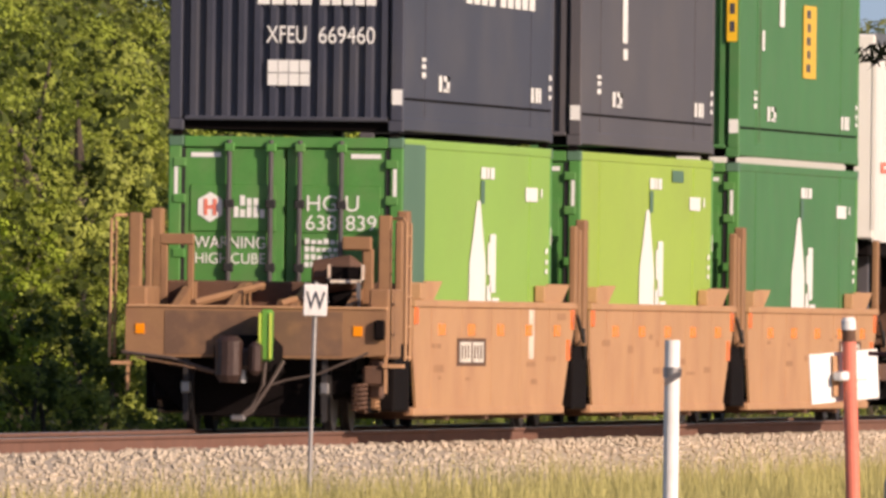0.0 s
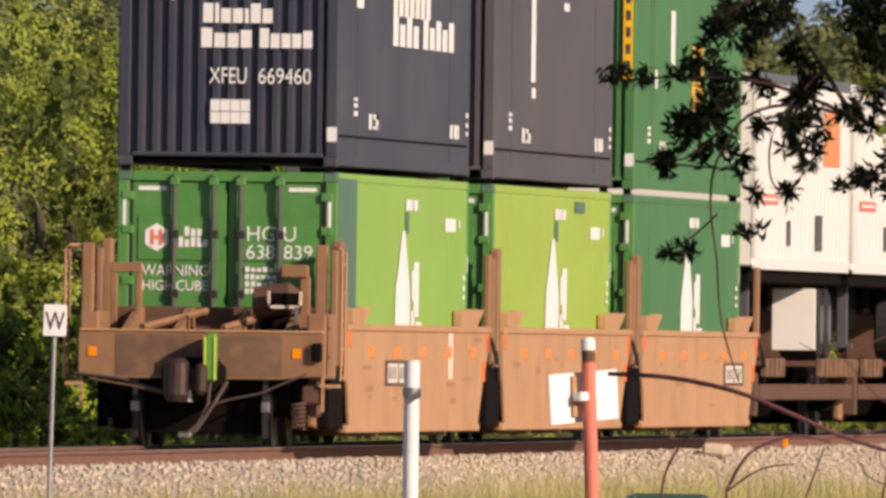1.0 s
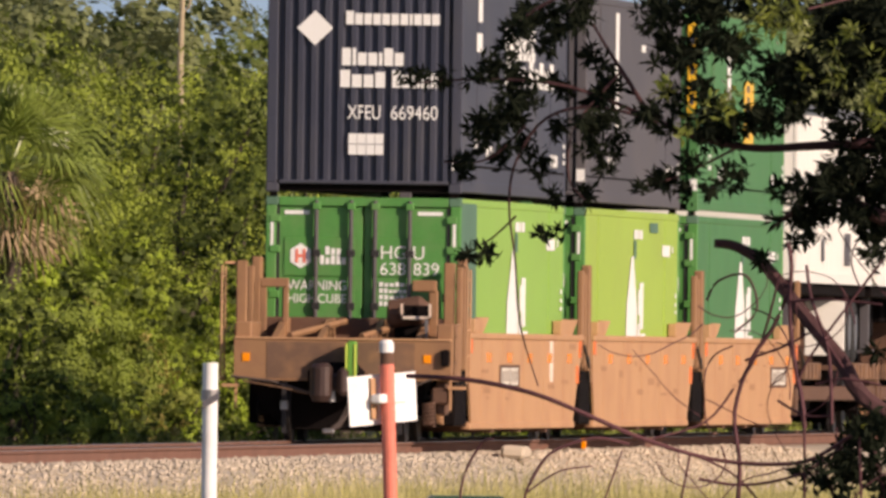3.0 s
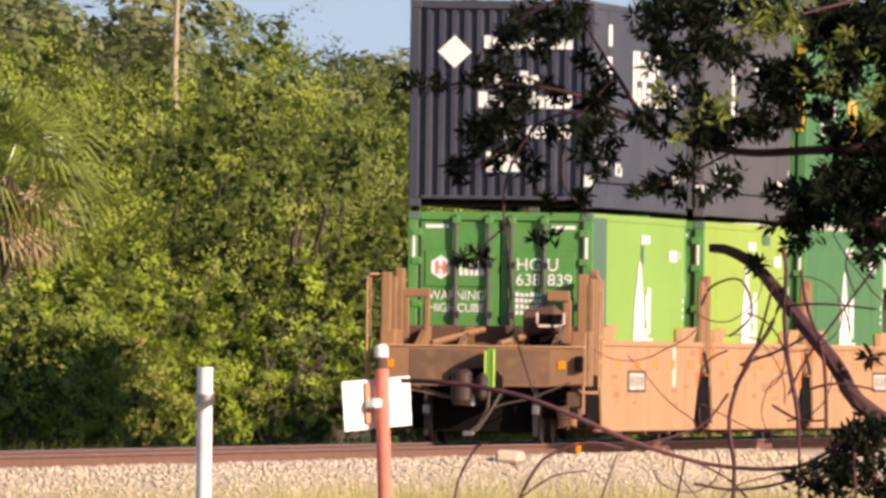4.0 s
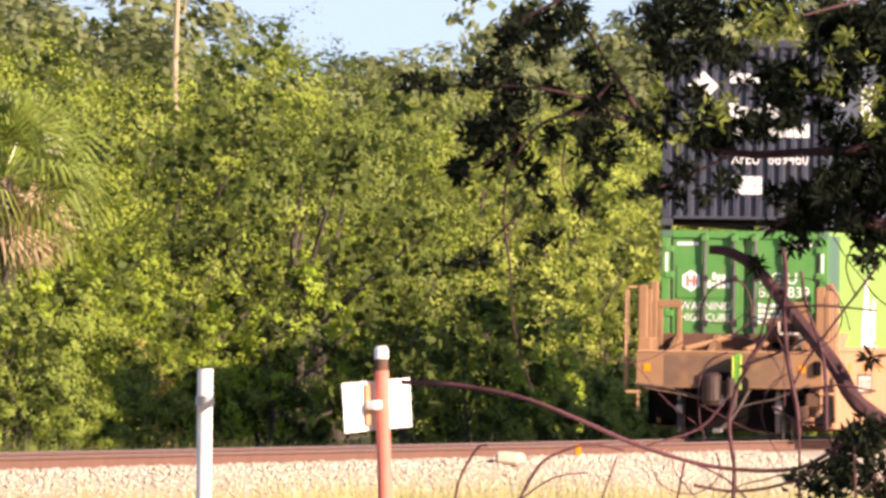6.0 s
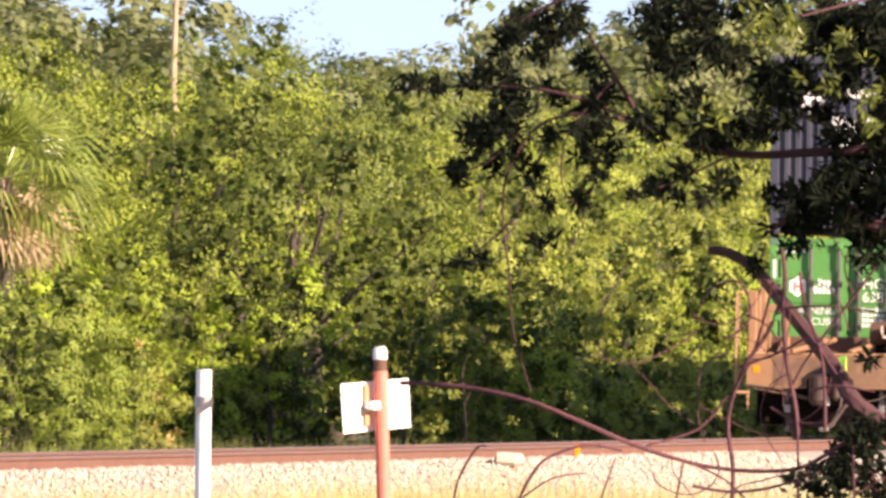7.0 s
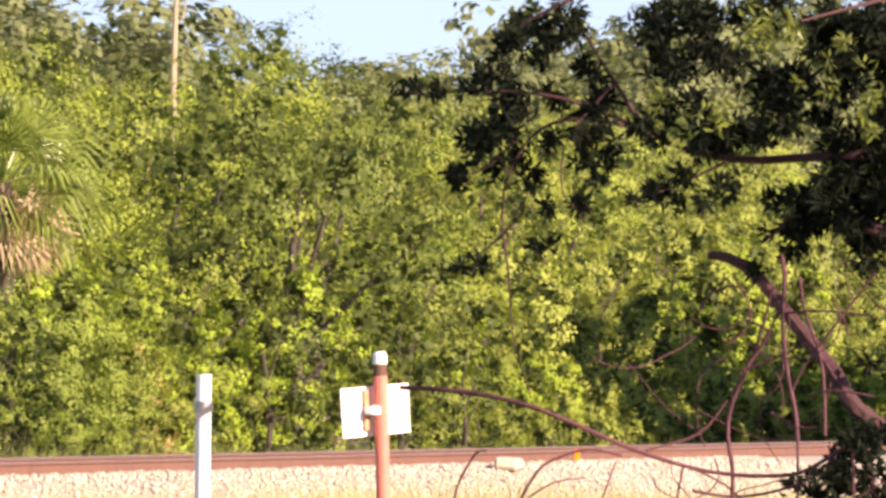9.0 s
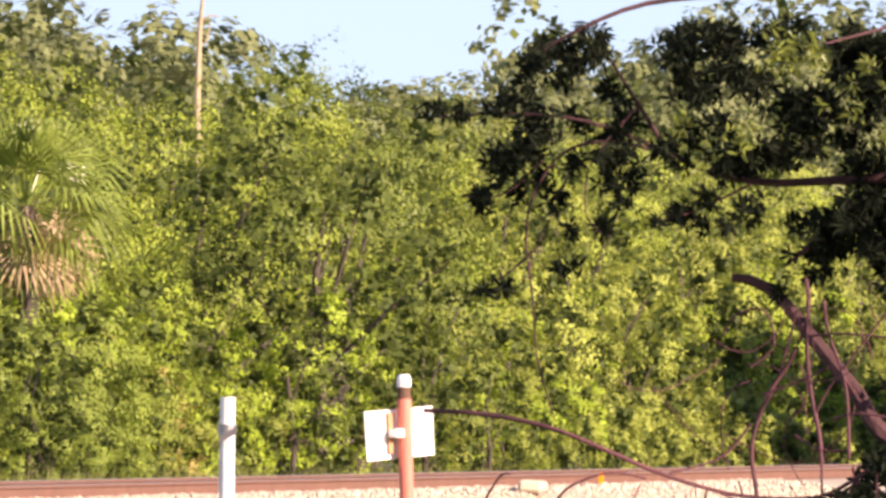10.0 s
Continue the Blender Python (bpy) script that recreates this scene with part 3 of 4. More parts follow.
def spine_car():
    c = thing("spine_car", "brown skeleton spine car carrying road trailers", "rail car", group="spine cars")
    part("centre_sill", boxes((-0.35, 0.35, -1.2, 17.2, 0.62, 1.0), bevel=0.02), GREASE_SHADE, c)
    for y in (0.3, 9.4, 12.6):
        part("wheel_deck", boxes((-1.34, 1.34, y, y + 2.9, 0.98, 1.06), bevel=0.01), RUST_DARK, c)
        for s in (-1, 1):
            part("deck_edge", boxes((*sorted((s * 1.34, s * 1.44)), y, y + 2.9, 0.84, 1.10), bevel=0.015), SOOT, c)
            for k in range(4):
                part("edge_rib", boxes((*sorted((s * 1.44, s * 1.47)), y + 0.3 + 0.7 * k, y + 0.42 + 0.7 * k, 0.86, 1.08)), SOOT, c)
    part("hitch", boxes((-0.4, 0.4, 2.0, 2.8, 1.06, 2.3), bevel=0.05), RUST_DARK, c)
    part("side_beam", boxes((1.2, 1.36, 0.3, 15.5, 0.52, 0.74), bevel=0.02), RUST_DARK, c)
    part("brake_gear", boxes((-0.5, 0.5, 3.6, 9.0, 0.22, 0.60), (-0.3, 0.3, 10.0, 15.0, 0.26, 0.60), bevel=0.03), GREASE_SHADE, c)
    part("air_reservoir", tube(bmesh.new(), [(0.75, 5.0, 0.5), (0.75, 5.08, 0.5), (0.75, 7.3, 0.5), (0.75, 7.4, 0.5)], [0.12, 0.22, 0.22, 0.12], 16), GREASE_SHADE, c)
    part("end_steps", boxes((1.0, 1.4, -1.0, -0.7, 0.3, 0.9), bevel=0.02), RUST_DARK, c)
    return c


def road_trailer(flaps):
    """A white road trailer; its wheels stand near the far end, 1.06 above the rail head is its deck."""
    t = thing("road_trailer", "white box road trailer with red labels riding on a spine car", "trailer", group="road trailers")
    L, w = 15.6, 1.295
    body = part("body", boxes((-w, w, 0, L, 1.30, 3.95), bevel=0.02), TRAILER_WHITE, t, "plain white trailer box")
    part("top_rail", boxes((w - 0.02, w + 0.012, 0.02, L, 3.82, 3.97)), STEEL, t)
    part("bottom_rail", boxes((w - 0.02, w + 0.016, 0.02, L, 1.26, 1.42)), TRAILER_WHITE, t)
    for k in range(24):
        part("side_post", boxes((w, w + 0.006, 0.35 + 0.64 * k, 0.40 + 0.64 * k, 1.42, 3.82)), TRAILER_WHITE, body)
    part("corner_strip", boxes((w - 0.03, w + 0.02, -0.01, 0.5, 1.42, 3.82)), TRAILER_WHITE, body)
    part("label_plate", boxes((w + 0.014, w + 0.020, 0.9, 3.6, 2.16, 2.30)), RED, body, "red and white label strip")
    part("label_bar", boxes((w + 0.020, w + 0.024, 1.2, 3.3, 2.21, 2.25)), WHITE, body)
    part("side_mark", boxes((w + 0.014, w + 0.020, 5.2, 5.7, 1.60, 1.95)), GREY_PAINT, body, "grey unreadable side marking")
    part("side_mark", boxes((w + 0.014, w + 0.020, 9.9, 11.0, 1.55, 2.05)), GREY_PAINT, body, "grey unreadable side marking")
    part("logo_panel", boxes((w + 0.014, w + 0.020, 11.2, 13.8, 2.75, 3.55)), YELLOW, body, "orange logo panel")
    for s in (-1, 1):
        leg = part("landing_leg", boxes((*sorted((s * 0.85, s * 1.0)), 2.6, 2.75, 0.25, 1.3), bevel=0.01), GREY_PAINT, t)
        part("leg_foot", boxes((*sorted((s * 0.78, s * 1.07)), 2.52, 2.83, 0.20, 0.26)), GREY_PAINT, leg)
        for y in (11.9, 13.2):
            bm = bmesh.new()
            tube(bm, [(s * 0.66, y, 0.52), (s * 0.70, y, 0.52), (s * 1.20, y, 0.52), (s * 1.24, y, 0.52)], [0.42, 0.51, 0.51, 0.42], 24)
            tyre = part("tyre", bm, RUBBER, t, "black road tyre")
            bm = bmesh.new()
            tube(bm, [(s * 1.235, y, 0.52), (s * 1.25, y, 0.52)], 0.28, 16)
            part("rim", bm, STEEL, tyre)
        if flaps:
            part("mud_flap", boxes((*sorted((s * 0.62, s * 1.24)), 10.9, 10.93, 0.15, 1.02), bevel=0.01), TRAILER_WHITE, t, "white mud flap")
    # black boxes added below the floor to fill in the dark shade there
    part("underbody", boxes((-1.22, 1.22, 0.2, 15.4, 1.08, 1.27), bevel=0.02), GREASE_SHADE, t)
    part("tool_box", boxes((-1.1, 0.55, 4.2, 9.6, 0.45, 1.08), bevel=0.03), GREASE_SHADE, t)
    part("bogie_frame", boxes((-0.6, 0.6, 10.6, 14.2, 0.7, 1.3), bevel=0.02), GREASE_SHADE, t)
    return t


for k in range(3):
    on_train(well_car(k == 0, (4.9, 0, 12.6)[k]), k * PITCH)
for y in (-1.2, 18.75, 18.75 + PITCH, 57.0 , 73.0, 89.5):
    on_train(bogie(), y)
for k in range(3):
    on_train(spine_car(), 57.6 + 16.6 * k)
    on_train(road_trailer(k == 0), 57.2 + 16.6 * k, 1.06)

# ---- markings on the containers ----


def bars(parent, mat, face, rows, label):
    """Flat marks on a face: rear rows are (u0, u1, z0, z1), flank rows (y0, y1, z0, z1)."""
    for a, b, z0, z1 in rows:
        if face == "rear":
            part("marking", boxes((a, b, 0.012, 0.018, z0, z1)), mat, parent, label)
        elif face == "rear_proud":
            part("marking", boxes((a, b, -0.006, -0.001, z0, z1)), mat, parent, label)
        elif face == "end":
            part("marking", boxes((a, b, 0.026, 0.034, z0, z1)), mat, parent, label)
        else:
            part("marking", boxes((1.2952, 1.2995, a, b, z0, z1)), mat, parent, label)


def word(parent, mat, face, a, b, z, h, letters, seed, label, shape=""):
    """A word that is not spelled: one upright block a letter; shape marks the tall (T), middling (t) and narrow (i) ones."""
    if shape:
        wide = [0.5 if k in "iI" else 1.0 for k in shape]
        step, at = (b - a) / sum(wide), a
        for k, w in zip(shape, wide):
            bars(parent, mat, face, [(at, at + step * (w - 0.16), z, z + h * {"T": 1.0, "I": 1.0, "t": 0.9}.get(k, 0.74))], label)
            at += step * w
        return
    r = random.Random(seed)
    w = (b - a) / letters
    rows = []
    for k in range(letters):
        tall = h * (1.0 if r.random() < 0.3 or k == 0 else 0.74)
        rows.append((a + k * w, a + k * w + w * 0.74, z, z + tall))
    bars(parent, mat, face, rows, label)


def on_rear(u, y, z, narrow=1.0):
    return pose(u, y, z, 90) @ Matrix.Diagonal((narrow, 1, 1, 1))


for c in (low_1, low_2, low_3):
    bm = bmesh.new()
    prism(bm, [(-0.83 + 0.155 * math.sin(k * math.pi / 3), 2.11 + 0.165 * math.cos(k * math.pi / 3)) for k in range(6)], "y", 0.012, 0.018)
    badge = part("badge", bm, WHITE, c, "white six-sided badge")
    for row in ((-0.90, -0.86, 2.02, 2.20), (-0.80, -0.76, 2.02, 2.20), (-0.86, -0.80, 2.09, 2.13)):
        part("badge_bar", boxes((row[0], row[1], 0.006, 0.012, row[2], row[3])), RED, badge)
    word(c, WHITE, "rear", -0.50, -0.28, 2.13, 0.11, 3, 1, "white word in blocks")
    word(c, WHITE, "rear", -0.57, -0.21, 2.00, 0.12, 5, 2, "white word in blocks")
    for k in range(4):
        word(c, WHITE, "rear", 0.22, 0.60 + 0.04 * (k % 2), 1.46 + 0.085 * k, 0.062, 6, 30 + k, "small white lines of print")
lettering("HGIU", 0.25, WHITE, low_1, on_rear(0.22, 0.016, 2.08), "white container code")
lettering("638", 0.235, WHITE, low_1, on_rear(0.22, 0.016, 1.87), "white container number")
lettering("839", 0.235, WHITE, low_1, on_rear(0.665, 0.016, 1.87), "white container number")
lettering("WARNING", 0.185, WHITE, low_1, on_rear(-1.0, 0.016, 1.66, 0.88), "white warning lettering")
lettering("HIGH", 0.17, WHITE, low_1, on_rear(-1.0, 0.016, 1.49, 0.92), "white warning lettering")
lettering("CUBE", 0.17, WHITE, low_1, on_rear(-0.60, 0.016, 1.49, 0.92), "white warning lettering")

lettering("XFEU", 0.27, WHITE, up_1, on_rear(-0.23, 0.03, 0.97, 0.70), "white container code")
lettering("669460", 0.265, WHITE, up_1, on_rear(0.34, 0.03, 0.97, 0.80), "white container number")
word(up_1, WHITE, "end", -0.31, 0.53, 1.68, 0.23, 7, 3, "bold white word in blocks", "TIssiTs")
word(up_1, WHITE, "end", -0.33, 0.29, 1.39, 0.23, 4, 4, "bold white word in blocks", "Tsst")
word(up_1, WHITE, "end", 0.36, 1.0, 1.39, 0.23, 5, 5, "bold white word in blocks", "Tssst")
word(up_1, WHITE, "end", -0.26, 1.0, 2.22, 0.20, 10, 6, "bold white word in blocks", "tssssssisss")
bm = bmesh.new()
prism(bm, [(-0.67, 1.94), (-0.43, 2.17), (-0.67, 2.40), (-0.91, 2.17)], "y", 0.026, 0.034)
part("diamond_mark", bm, WHITE, up_1, "plain white diamond")
for k in range(2):
    for j in range(4):
        bars(up_1, WHITE, "end", [(-0.21 + 0.118 * j, -0.10 + 0.118 * j, 0.50 + 0.145 * k, 0.635 + 0.145 * k)], "white data plate")
for k, c in enumerate((up_1, up_2, up_3)):
    bars(c, WHITE, "rear_proud", [(1.17, 1.285, 0.30, 0.47)], "white data sticker on the corner post")
    bars(c, WHITE, "flank", [(1.9, 2.3, 0.62, 0.68), (1.9, 2.3, 0.72, 0.77), (1.9, 2.3, 0.80, 0.84), (3.7, 4.0, 0.48, 0.66), (4.2, 4.8, 0.48, 0.52), (4.2, 4.8, 0.60, 0.66),
                             (4.5, 4.8, 0.5, 0.66), (13.7, 14.0, 0.45, 0.62), (14.2, 14.5, 0.45, 0.62), (14.6, 14.8, 0.45, 0.62), (15.7, 15.95, 0.60, 0.66), (15.7, 15.95, 0.72, 0.78), (15.7, 15.95, 0.50, 0.55)], "small white side print")
word(up_1, WHITE, "flank", 6.5, 11.2, 1.86, 0.42, 7, 7, "tall white side word in blocks")
word(up_1, WHITE, "flank", 6.5, 9.8, 1.50, 0.36, 4, 8, "tall white side word in blocks")
word(up_1, WHITE, "flank", 10.2, 14.2, 1.50, 0.36, 5, 9, "tall white side word in blocks")
bars(up_1, WHITE, "flank", [(2.1, 2.9, 1.9, 2.15), (2.3, 2.9, 2.3, 2.6)], "white side label")
bars(up_2, WHITE, "flank", [(4.8, 5.35, 1.25, 2.7), (4.9, 5.4, 1.05, 1.18), (9.2, 9.9, 2.2, 2.3)], "tall white side mark")
bars(up_3, LABEL_YELLOW, "rear_proud", [(1.13, 1.26, 1.43, 2.76)], "yellow height warning strip")
bars(up_3, LABEL_YELLOW, "flank", [(8.4, 10.1, 1.06, 1.98)], "yellow side label")
for k in range(5):
    part("print_bar", boxes((1.2995, 1.3025, 8.8 + 0.1 * (k % 2), 9.3, 1.14 + 0.17 * k, 1.24 + 0.17 * k)), BLACK, up_3)
    part("print_bar", boxes((1.165, 1.225, -0.010, -0.006, 1.55 + 0.22 * k, 1.68 + 0.22 * k)), BLACK, up_3)
bars(up_3, RUST_DARK, "flank", [(2.6, 2.62, 0.2, 2.7)], "")
bars(up_3, WHITE, "flank", [(5.2, 5.8, 1.67, 2.4), (2.9, 3.2, 1.35, 1.6)], "white side mark")
for k, c in enumerate((low_1, low_2, low_3)):
    bm = bmesh.new()
    prism(bm, [(7.05, 0.7), (8.9, 0.7), (8.85, 1.55), (8.55, 1.85), (8.2, 2.25), (7.9, 2.25), (7.5, 1.85), (7.15, 1.55)], "x", 1.2952, 1.2995)
    part("side_logo", bm, WHITE, c, "tall pointed white side logo")
    bars(c, WHITE, "flank", [(9.05, 9.45, 0.7, 1.30), (9.35, 9.95, 1.22, 1.88), (9.6, 10.35, 0.7, 1.16), (9.1, 9.3, 1.42, 1.78)], "white side letter in blocks")
    bars(c, WHITE, "flank", [(8.3, 8.8, 2.50, 2.63), (8.9, 9.15, 2.50, 2.63), (9.3, 9.7, 2.50, 2.63), (13.2, 14.5, 2.27, 2.43), (14.9, 15.05, 2.32, 2.42),
                             (15.5, 15.75, 1.45, 1.5), (15.5, 15.75, 1.56, 1.61), (15.5, 15.75, 1.68, 1.74), (16.02, 16.08, 1.78, 1.98)], "small white side print")
    part("stain", boxes((1.2952, 1.298, 8.3, 8.7, 2.22, 2.48)), TEAL, c, "dark rubbed streak")
part("patch_panel", boxes((1.2952, 1.298, 0.1, 2.35, 0.2, 2.83)), TEAL, low_1, "grey-green repainted panel")
part("patch_panel", boxes((1.2952, 1.298, 11.0, 12.4, 2.60, 2.74)), TEAL, low_2, "grey-green patch")

# ---- woods beyond the track ----
rng = np.random.default_rng(4)


def unit(v):
    return v / (np.linalg.norm(v, axis=1)[:, None] + 1e-9)


def leaf_mesh(name, centres, normals, size, slim, mat, parent, spread=0.35):
    """Single folded leaves at the given places, each facing along its normal."""
    k = len(centres)
    t = unit(np.cross(normals, rng.normal(0, 1, (k, 3))))
    s = np.cross(normals, t)
    L = (size * (1 + spread * rng.uniform(-1, 1, k)))[:, None]
    w = L * slim
    v = np.stack([centres - t * L / 2, centres + s * w / 2 + normals * L * 0.05, centres + t * L / 2, centres - s * w / 2 + normals * L * 0.05], 1).reshape(-1, 3)
    me = bpy.data.meshes.new(name)
    me.vertices.add(4 * k)
    me.vertices.foreach_set("co", v.astype(np.float32).ravel())
    me.loops.add(4 * k)
    me.loops.foreach_set("vertex_index", np.arange(4 * k, dtype=np.int32))
    me.polygons.add(k)
    me.polygons.foreach_set("loop_start", np.arange(0, 4 * k, 4, dtype=np.int32))
    me.update(calc_edges=True)
    me.materials.append(mat)
    ob = new(name, me)
    ob.parent = parent
    return ob


def tree(kind, mat, height, radius, lobes, tufts, per, leaf, label, category, trunk_r, foot=0.12):
    """A trunk with limbs; big lobes of foliage, each made of small tufts of leaves, with deep gaps between the lobes."""
    t = thing(kind, label, category, group="woods beyond the track")
    k = np.arange(lobes)
    a = k * 2.399 + rng.uniform(-0.5, 0.5, lobes)
    up = foot + (0.90 - foot) * ((k + 0.5) / lobes) ** 0.85
    r = radius * np.sqrt(np.clip(1.06 - ((up - 0.42) / 0.62) ** 2, 0.02, 1)) * rng.uniform(0.50, 0.92, lobes)
    q = radius * rng.uniform(0.26, 0.46, lobes)
    at = np.stack([r * np.cos(a), r * np.sin(a), up * height], 1)
    bm = bmesh.new()
    tube(bm, [(0, 0, -0.2), (0.1, 0.05, height * 0.25), (-0.05, 0.1, height * 0.55), (0.1, 0, height * 0.72)], [trunk_r, trunk_r * 0.8, trunk_r * 0.5, trunk_r * 0.15], 7)
    for p in at[::5]:
        z0 = p[2] * 0.5
        tube(bm, [(0, 0, z0), (p[0] * 0.5, p[1] * 0.5, (z0 + p[2]) / 2 + 0.1), tuple(p)], [trunk_r * 0.5, trunk_r * 0.3, trunk_r * 0.1], 5)
    part("trunk", bm, BARK, t)
    # tufts on the outer and upper skin of each lobe
    n = lobes * tufts
    lobe = np.repeat(k, tufts)
    away = unit(at * np.array((1, 1, 0)) + np.array((0, 0, 0.35 * radius)))[lobe]
    d = unit(rng.normal(0, 1, (n, 3)) + 0.75 * away)
    tuft = at[lobe] + d * q[lobe][:, None] * np.array((1, 1, 0.8)) * rng.uniform(0.80, 1.12, (n, 1))
    tr = q[lobe] * rng.uniform(0.16, 0.36, n)
    who = np.repeat(np.arange(n), per)
    e = unit(rng.normal(0, 1, (n * per, 3)) + 0.6 * d[who])
    c = tuft[who] + e * tr[who][:, None] * rng.uniform(0.45, 1.15, (n * per, 1)) * np.array((1, 1, 0.7)) + rng.normal(0, 0.035, (n * per, 3))
    face = unit(0.5 * e + 0.8 * d[who] + np.array((0.16, -0.08, 0.34)) + rng.normal(0, 0.20, (n * per, 3)))
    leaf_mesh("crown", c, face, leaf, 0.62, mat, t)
    # broad leaves within the lobes: they block light, their dark colour paints shade
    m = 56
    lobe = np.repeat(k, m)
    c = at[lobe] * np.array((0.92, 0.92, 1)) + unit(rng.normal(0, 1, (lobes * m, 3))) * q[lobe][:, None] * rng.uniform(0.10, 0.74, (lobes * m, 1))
    leaf_mesh("inner_foliage", c, unit(rng.normal(0, 1, (lobes * m, 3)) + 0.8 * unit(at)[lobe]), 0.10 + radius * 0.036, 0.85, LEAF_SHADE, t)
    return t


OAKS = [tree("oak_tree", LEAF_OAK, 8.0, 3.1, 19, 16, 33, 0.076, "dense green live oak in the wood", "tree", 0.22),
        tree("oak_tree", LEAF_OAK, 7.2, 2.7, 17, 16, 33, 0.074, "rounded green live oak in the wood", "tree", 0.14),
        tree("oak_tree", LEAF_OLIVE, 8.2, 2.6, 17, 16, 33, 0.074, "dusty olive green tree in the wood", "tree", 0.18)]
FAR_OAKS = [tree("oak_tree", LEAF_FAR, 8.0, 3.0, 18, 13, 20, 0.19, "distant oak in the wood, greyed for haze", "tree", 0.22),
            tree("oak_tree", LEAF_FAR, 8.0, 3.2, 18, 13, 20, 0.19, "distant grey-green oak with haze put into its leaf colour", "tree", 0.22)]
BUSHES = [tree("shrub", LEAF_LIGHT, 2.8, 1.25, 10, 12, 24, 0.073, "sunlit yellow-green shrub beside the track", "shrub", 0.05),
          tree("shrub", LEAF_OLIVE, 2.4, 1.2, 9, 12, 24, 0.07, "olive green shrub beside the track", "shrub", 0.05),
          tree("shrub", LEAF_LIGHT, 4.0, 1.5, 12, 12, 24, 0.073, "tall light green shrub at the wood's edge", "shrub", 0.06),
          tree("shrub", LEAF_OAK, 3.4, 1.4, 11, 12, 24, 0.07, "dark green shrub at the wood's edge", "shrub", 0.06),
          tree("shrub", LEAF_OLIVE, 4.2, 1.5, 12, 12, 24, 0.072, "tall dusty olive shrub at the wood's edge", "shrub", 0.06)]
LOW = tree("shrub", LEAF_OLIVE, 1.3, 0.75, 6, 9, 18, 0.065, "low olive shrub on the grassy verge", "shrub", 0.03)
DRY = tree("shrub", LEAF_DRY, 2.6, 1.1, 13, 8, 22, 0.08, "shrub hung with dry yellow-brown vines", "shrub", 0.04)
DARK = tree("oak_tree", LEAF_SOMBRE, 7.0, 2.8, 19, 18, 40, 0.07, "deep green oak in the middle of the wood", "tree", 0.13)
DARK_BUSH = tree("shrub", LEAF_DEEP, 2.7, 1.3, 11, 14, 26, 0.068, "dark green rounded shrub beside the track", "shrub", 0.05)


def ridge(b):
    """Slope from the eye up to the tree tops, by bearing left of the line."""
    for edge, slope in ((0.0982, 0.0142), (0.0968, 0.0122), (0.0952, 0.0108), (0.0890, 0.0112), (0.0872, 0.0134)):
        if b > edge:
            return slope
    return 0.0155


for o, tall in zip((*OAKS, *FAR_OAKS, DARK), (8.1, 7.3, 8.3, 8.1, 8.1, 7.1)):
    o["tall"] = tall


def stand(k, x, y, s, turn=None):
    o = copy_thing(k, pose(x, y, -0.75, 0, 0, rng.uniform(0, 360) if turn is None else turn))
    o.scale = (s, s, s)
    return o


def plant(kinds, x0, x1, y0, y1, step, smin, smax):
    y = y0
    while y < y1:
        k = kinds[rng.integers(len(kinds))]
        s = rng.uniform(smin, smax)
        x = rng.uniform(x0, x1)
        if k in OAKS or k in FAR_OAKS:
            top = min(ridge(-(x + dx) / y) for dx in (-1.6, 0, 1.6)) * y + 1.95
            s = min(s, top / k["tall"] * rng.uniform(0.88, 1.0))
        stand(k, x, y, s)
        y += step * rng.uniform(0.7, 1.3)


# rows from the back to the verge
plant(FAR_OAKS, -76, -59, 560, 960, 7.6, 1.3, 1.9)
plant(FAR_OAKS, -57, -53, 410, 660, 11.0, 0.95, 1.2)
plant(OAKS, -51.0, -47.6, 352, 415, 6.5, 0.78, 1.1)
plant(OAKS, -52.5, -50.2, 418, 454, 6.0, 0.85, 1.1)
plant(OAKS, -51.5, -49.6, 456, 500, 6.0, 0.78, 1.0)
plant([OAKS[2], OAKS[2], OAKS[0]], -50.0, -47.0, 503, 650, 7.0, 0.72, 1.0)
plant([BUSHES[2], BUSHES[4], BUSHES[3], BUSHES[4]], -47.6, -45.6, 352, 412, 4.2, 0.85, 1.25)
plant([BUSHES[2], BUSHES[2], BUSHES[3]], -49.0, -47.8, 446, 486, 2.8, 0.80, 1.05)
plant([BUSHES[4], BUSHES[4], BUSHES[2]], -46.0, -44.4, 492, 640, 4.4, 0.85, 1.2)
plant([BUSHES[1], BUSHES[3], BUSHES[0]], -45.2, -44.0, 352, 406, 3.6, 0.7, 1.0)
plant([BUSHES[0], BUSHES[0], BUSHES[1]], -47.6, -46.6, 462, 488, 2.2, 0.7, 0.95)
plant([BUSHES[1], BUSHES[4], BUSHES[1], BUSHES[0]], -44.0, -43.0, 489, 640, 3.0, 0.6, 0.85)
plant([LOW], -42.6, -42.2, 494, 620, 3.6, 0.75, 1.1)
for o in (*OAKS, *BUSHES, *FAR_OAKS, LOW):
    o.matrix_basis = pose(-55 - rng.uniform(0, 6), 640 + rng.uniform(0, 40), -0.75)

# single trees and shrubs that stand out
DARK.matrix_basis = pose(-46.0, 486.5, -0.75, 0, 0, 70)
stand(DARK, -47.2, 497, 0.94, 200)
stand(DARK, -48.2, 480, 0.42, 20)
stand(DARK, -53.0, 543, 1.22, 120)
stand(OAKS[1], -48.0, 486, 1.0, 60)
DARK_BUSH.matrix_basis = pose(-46.9, 455.5, -0.75)
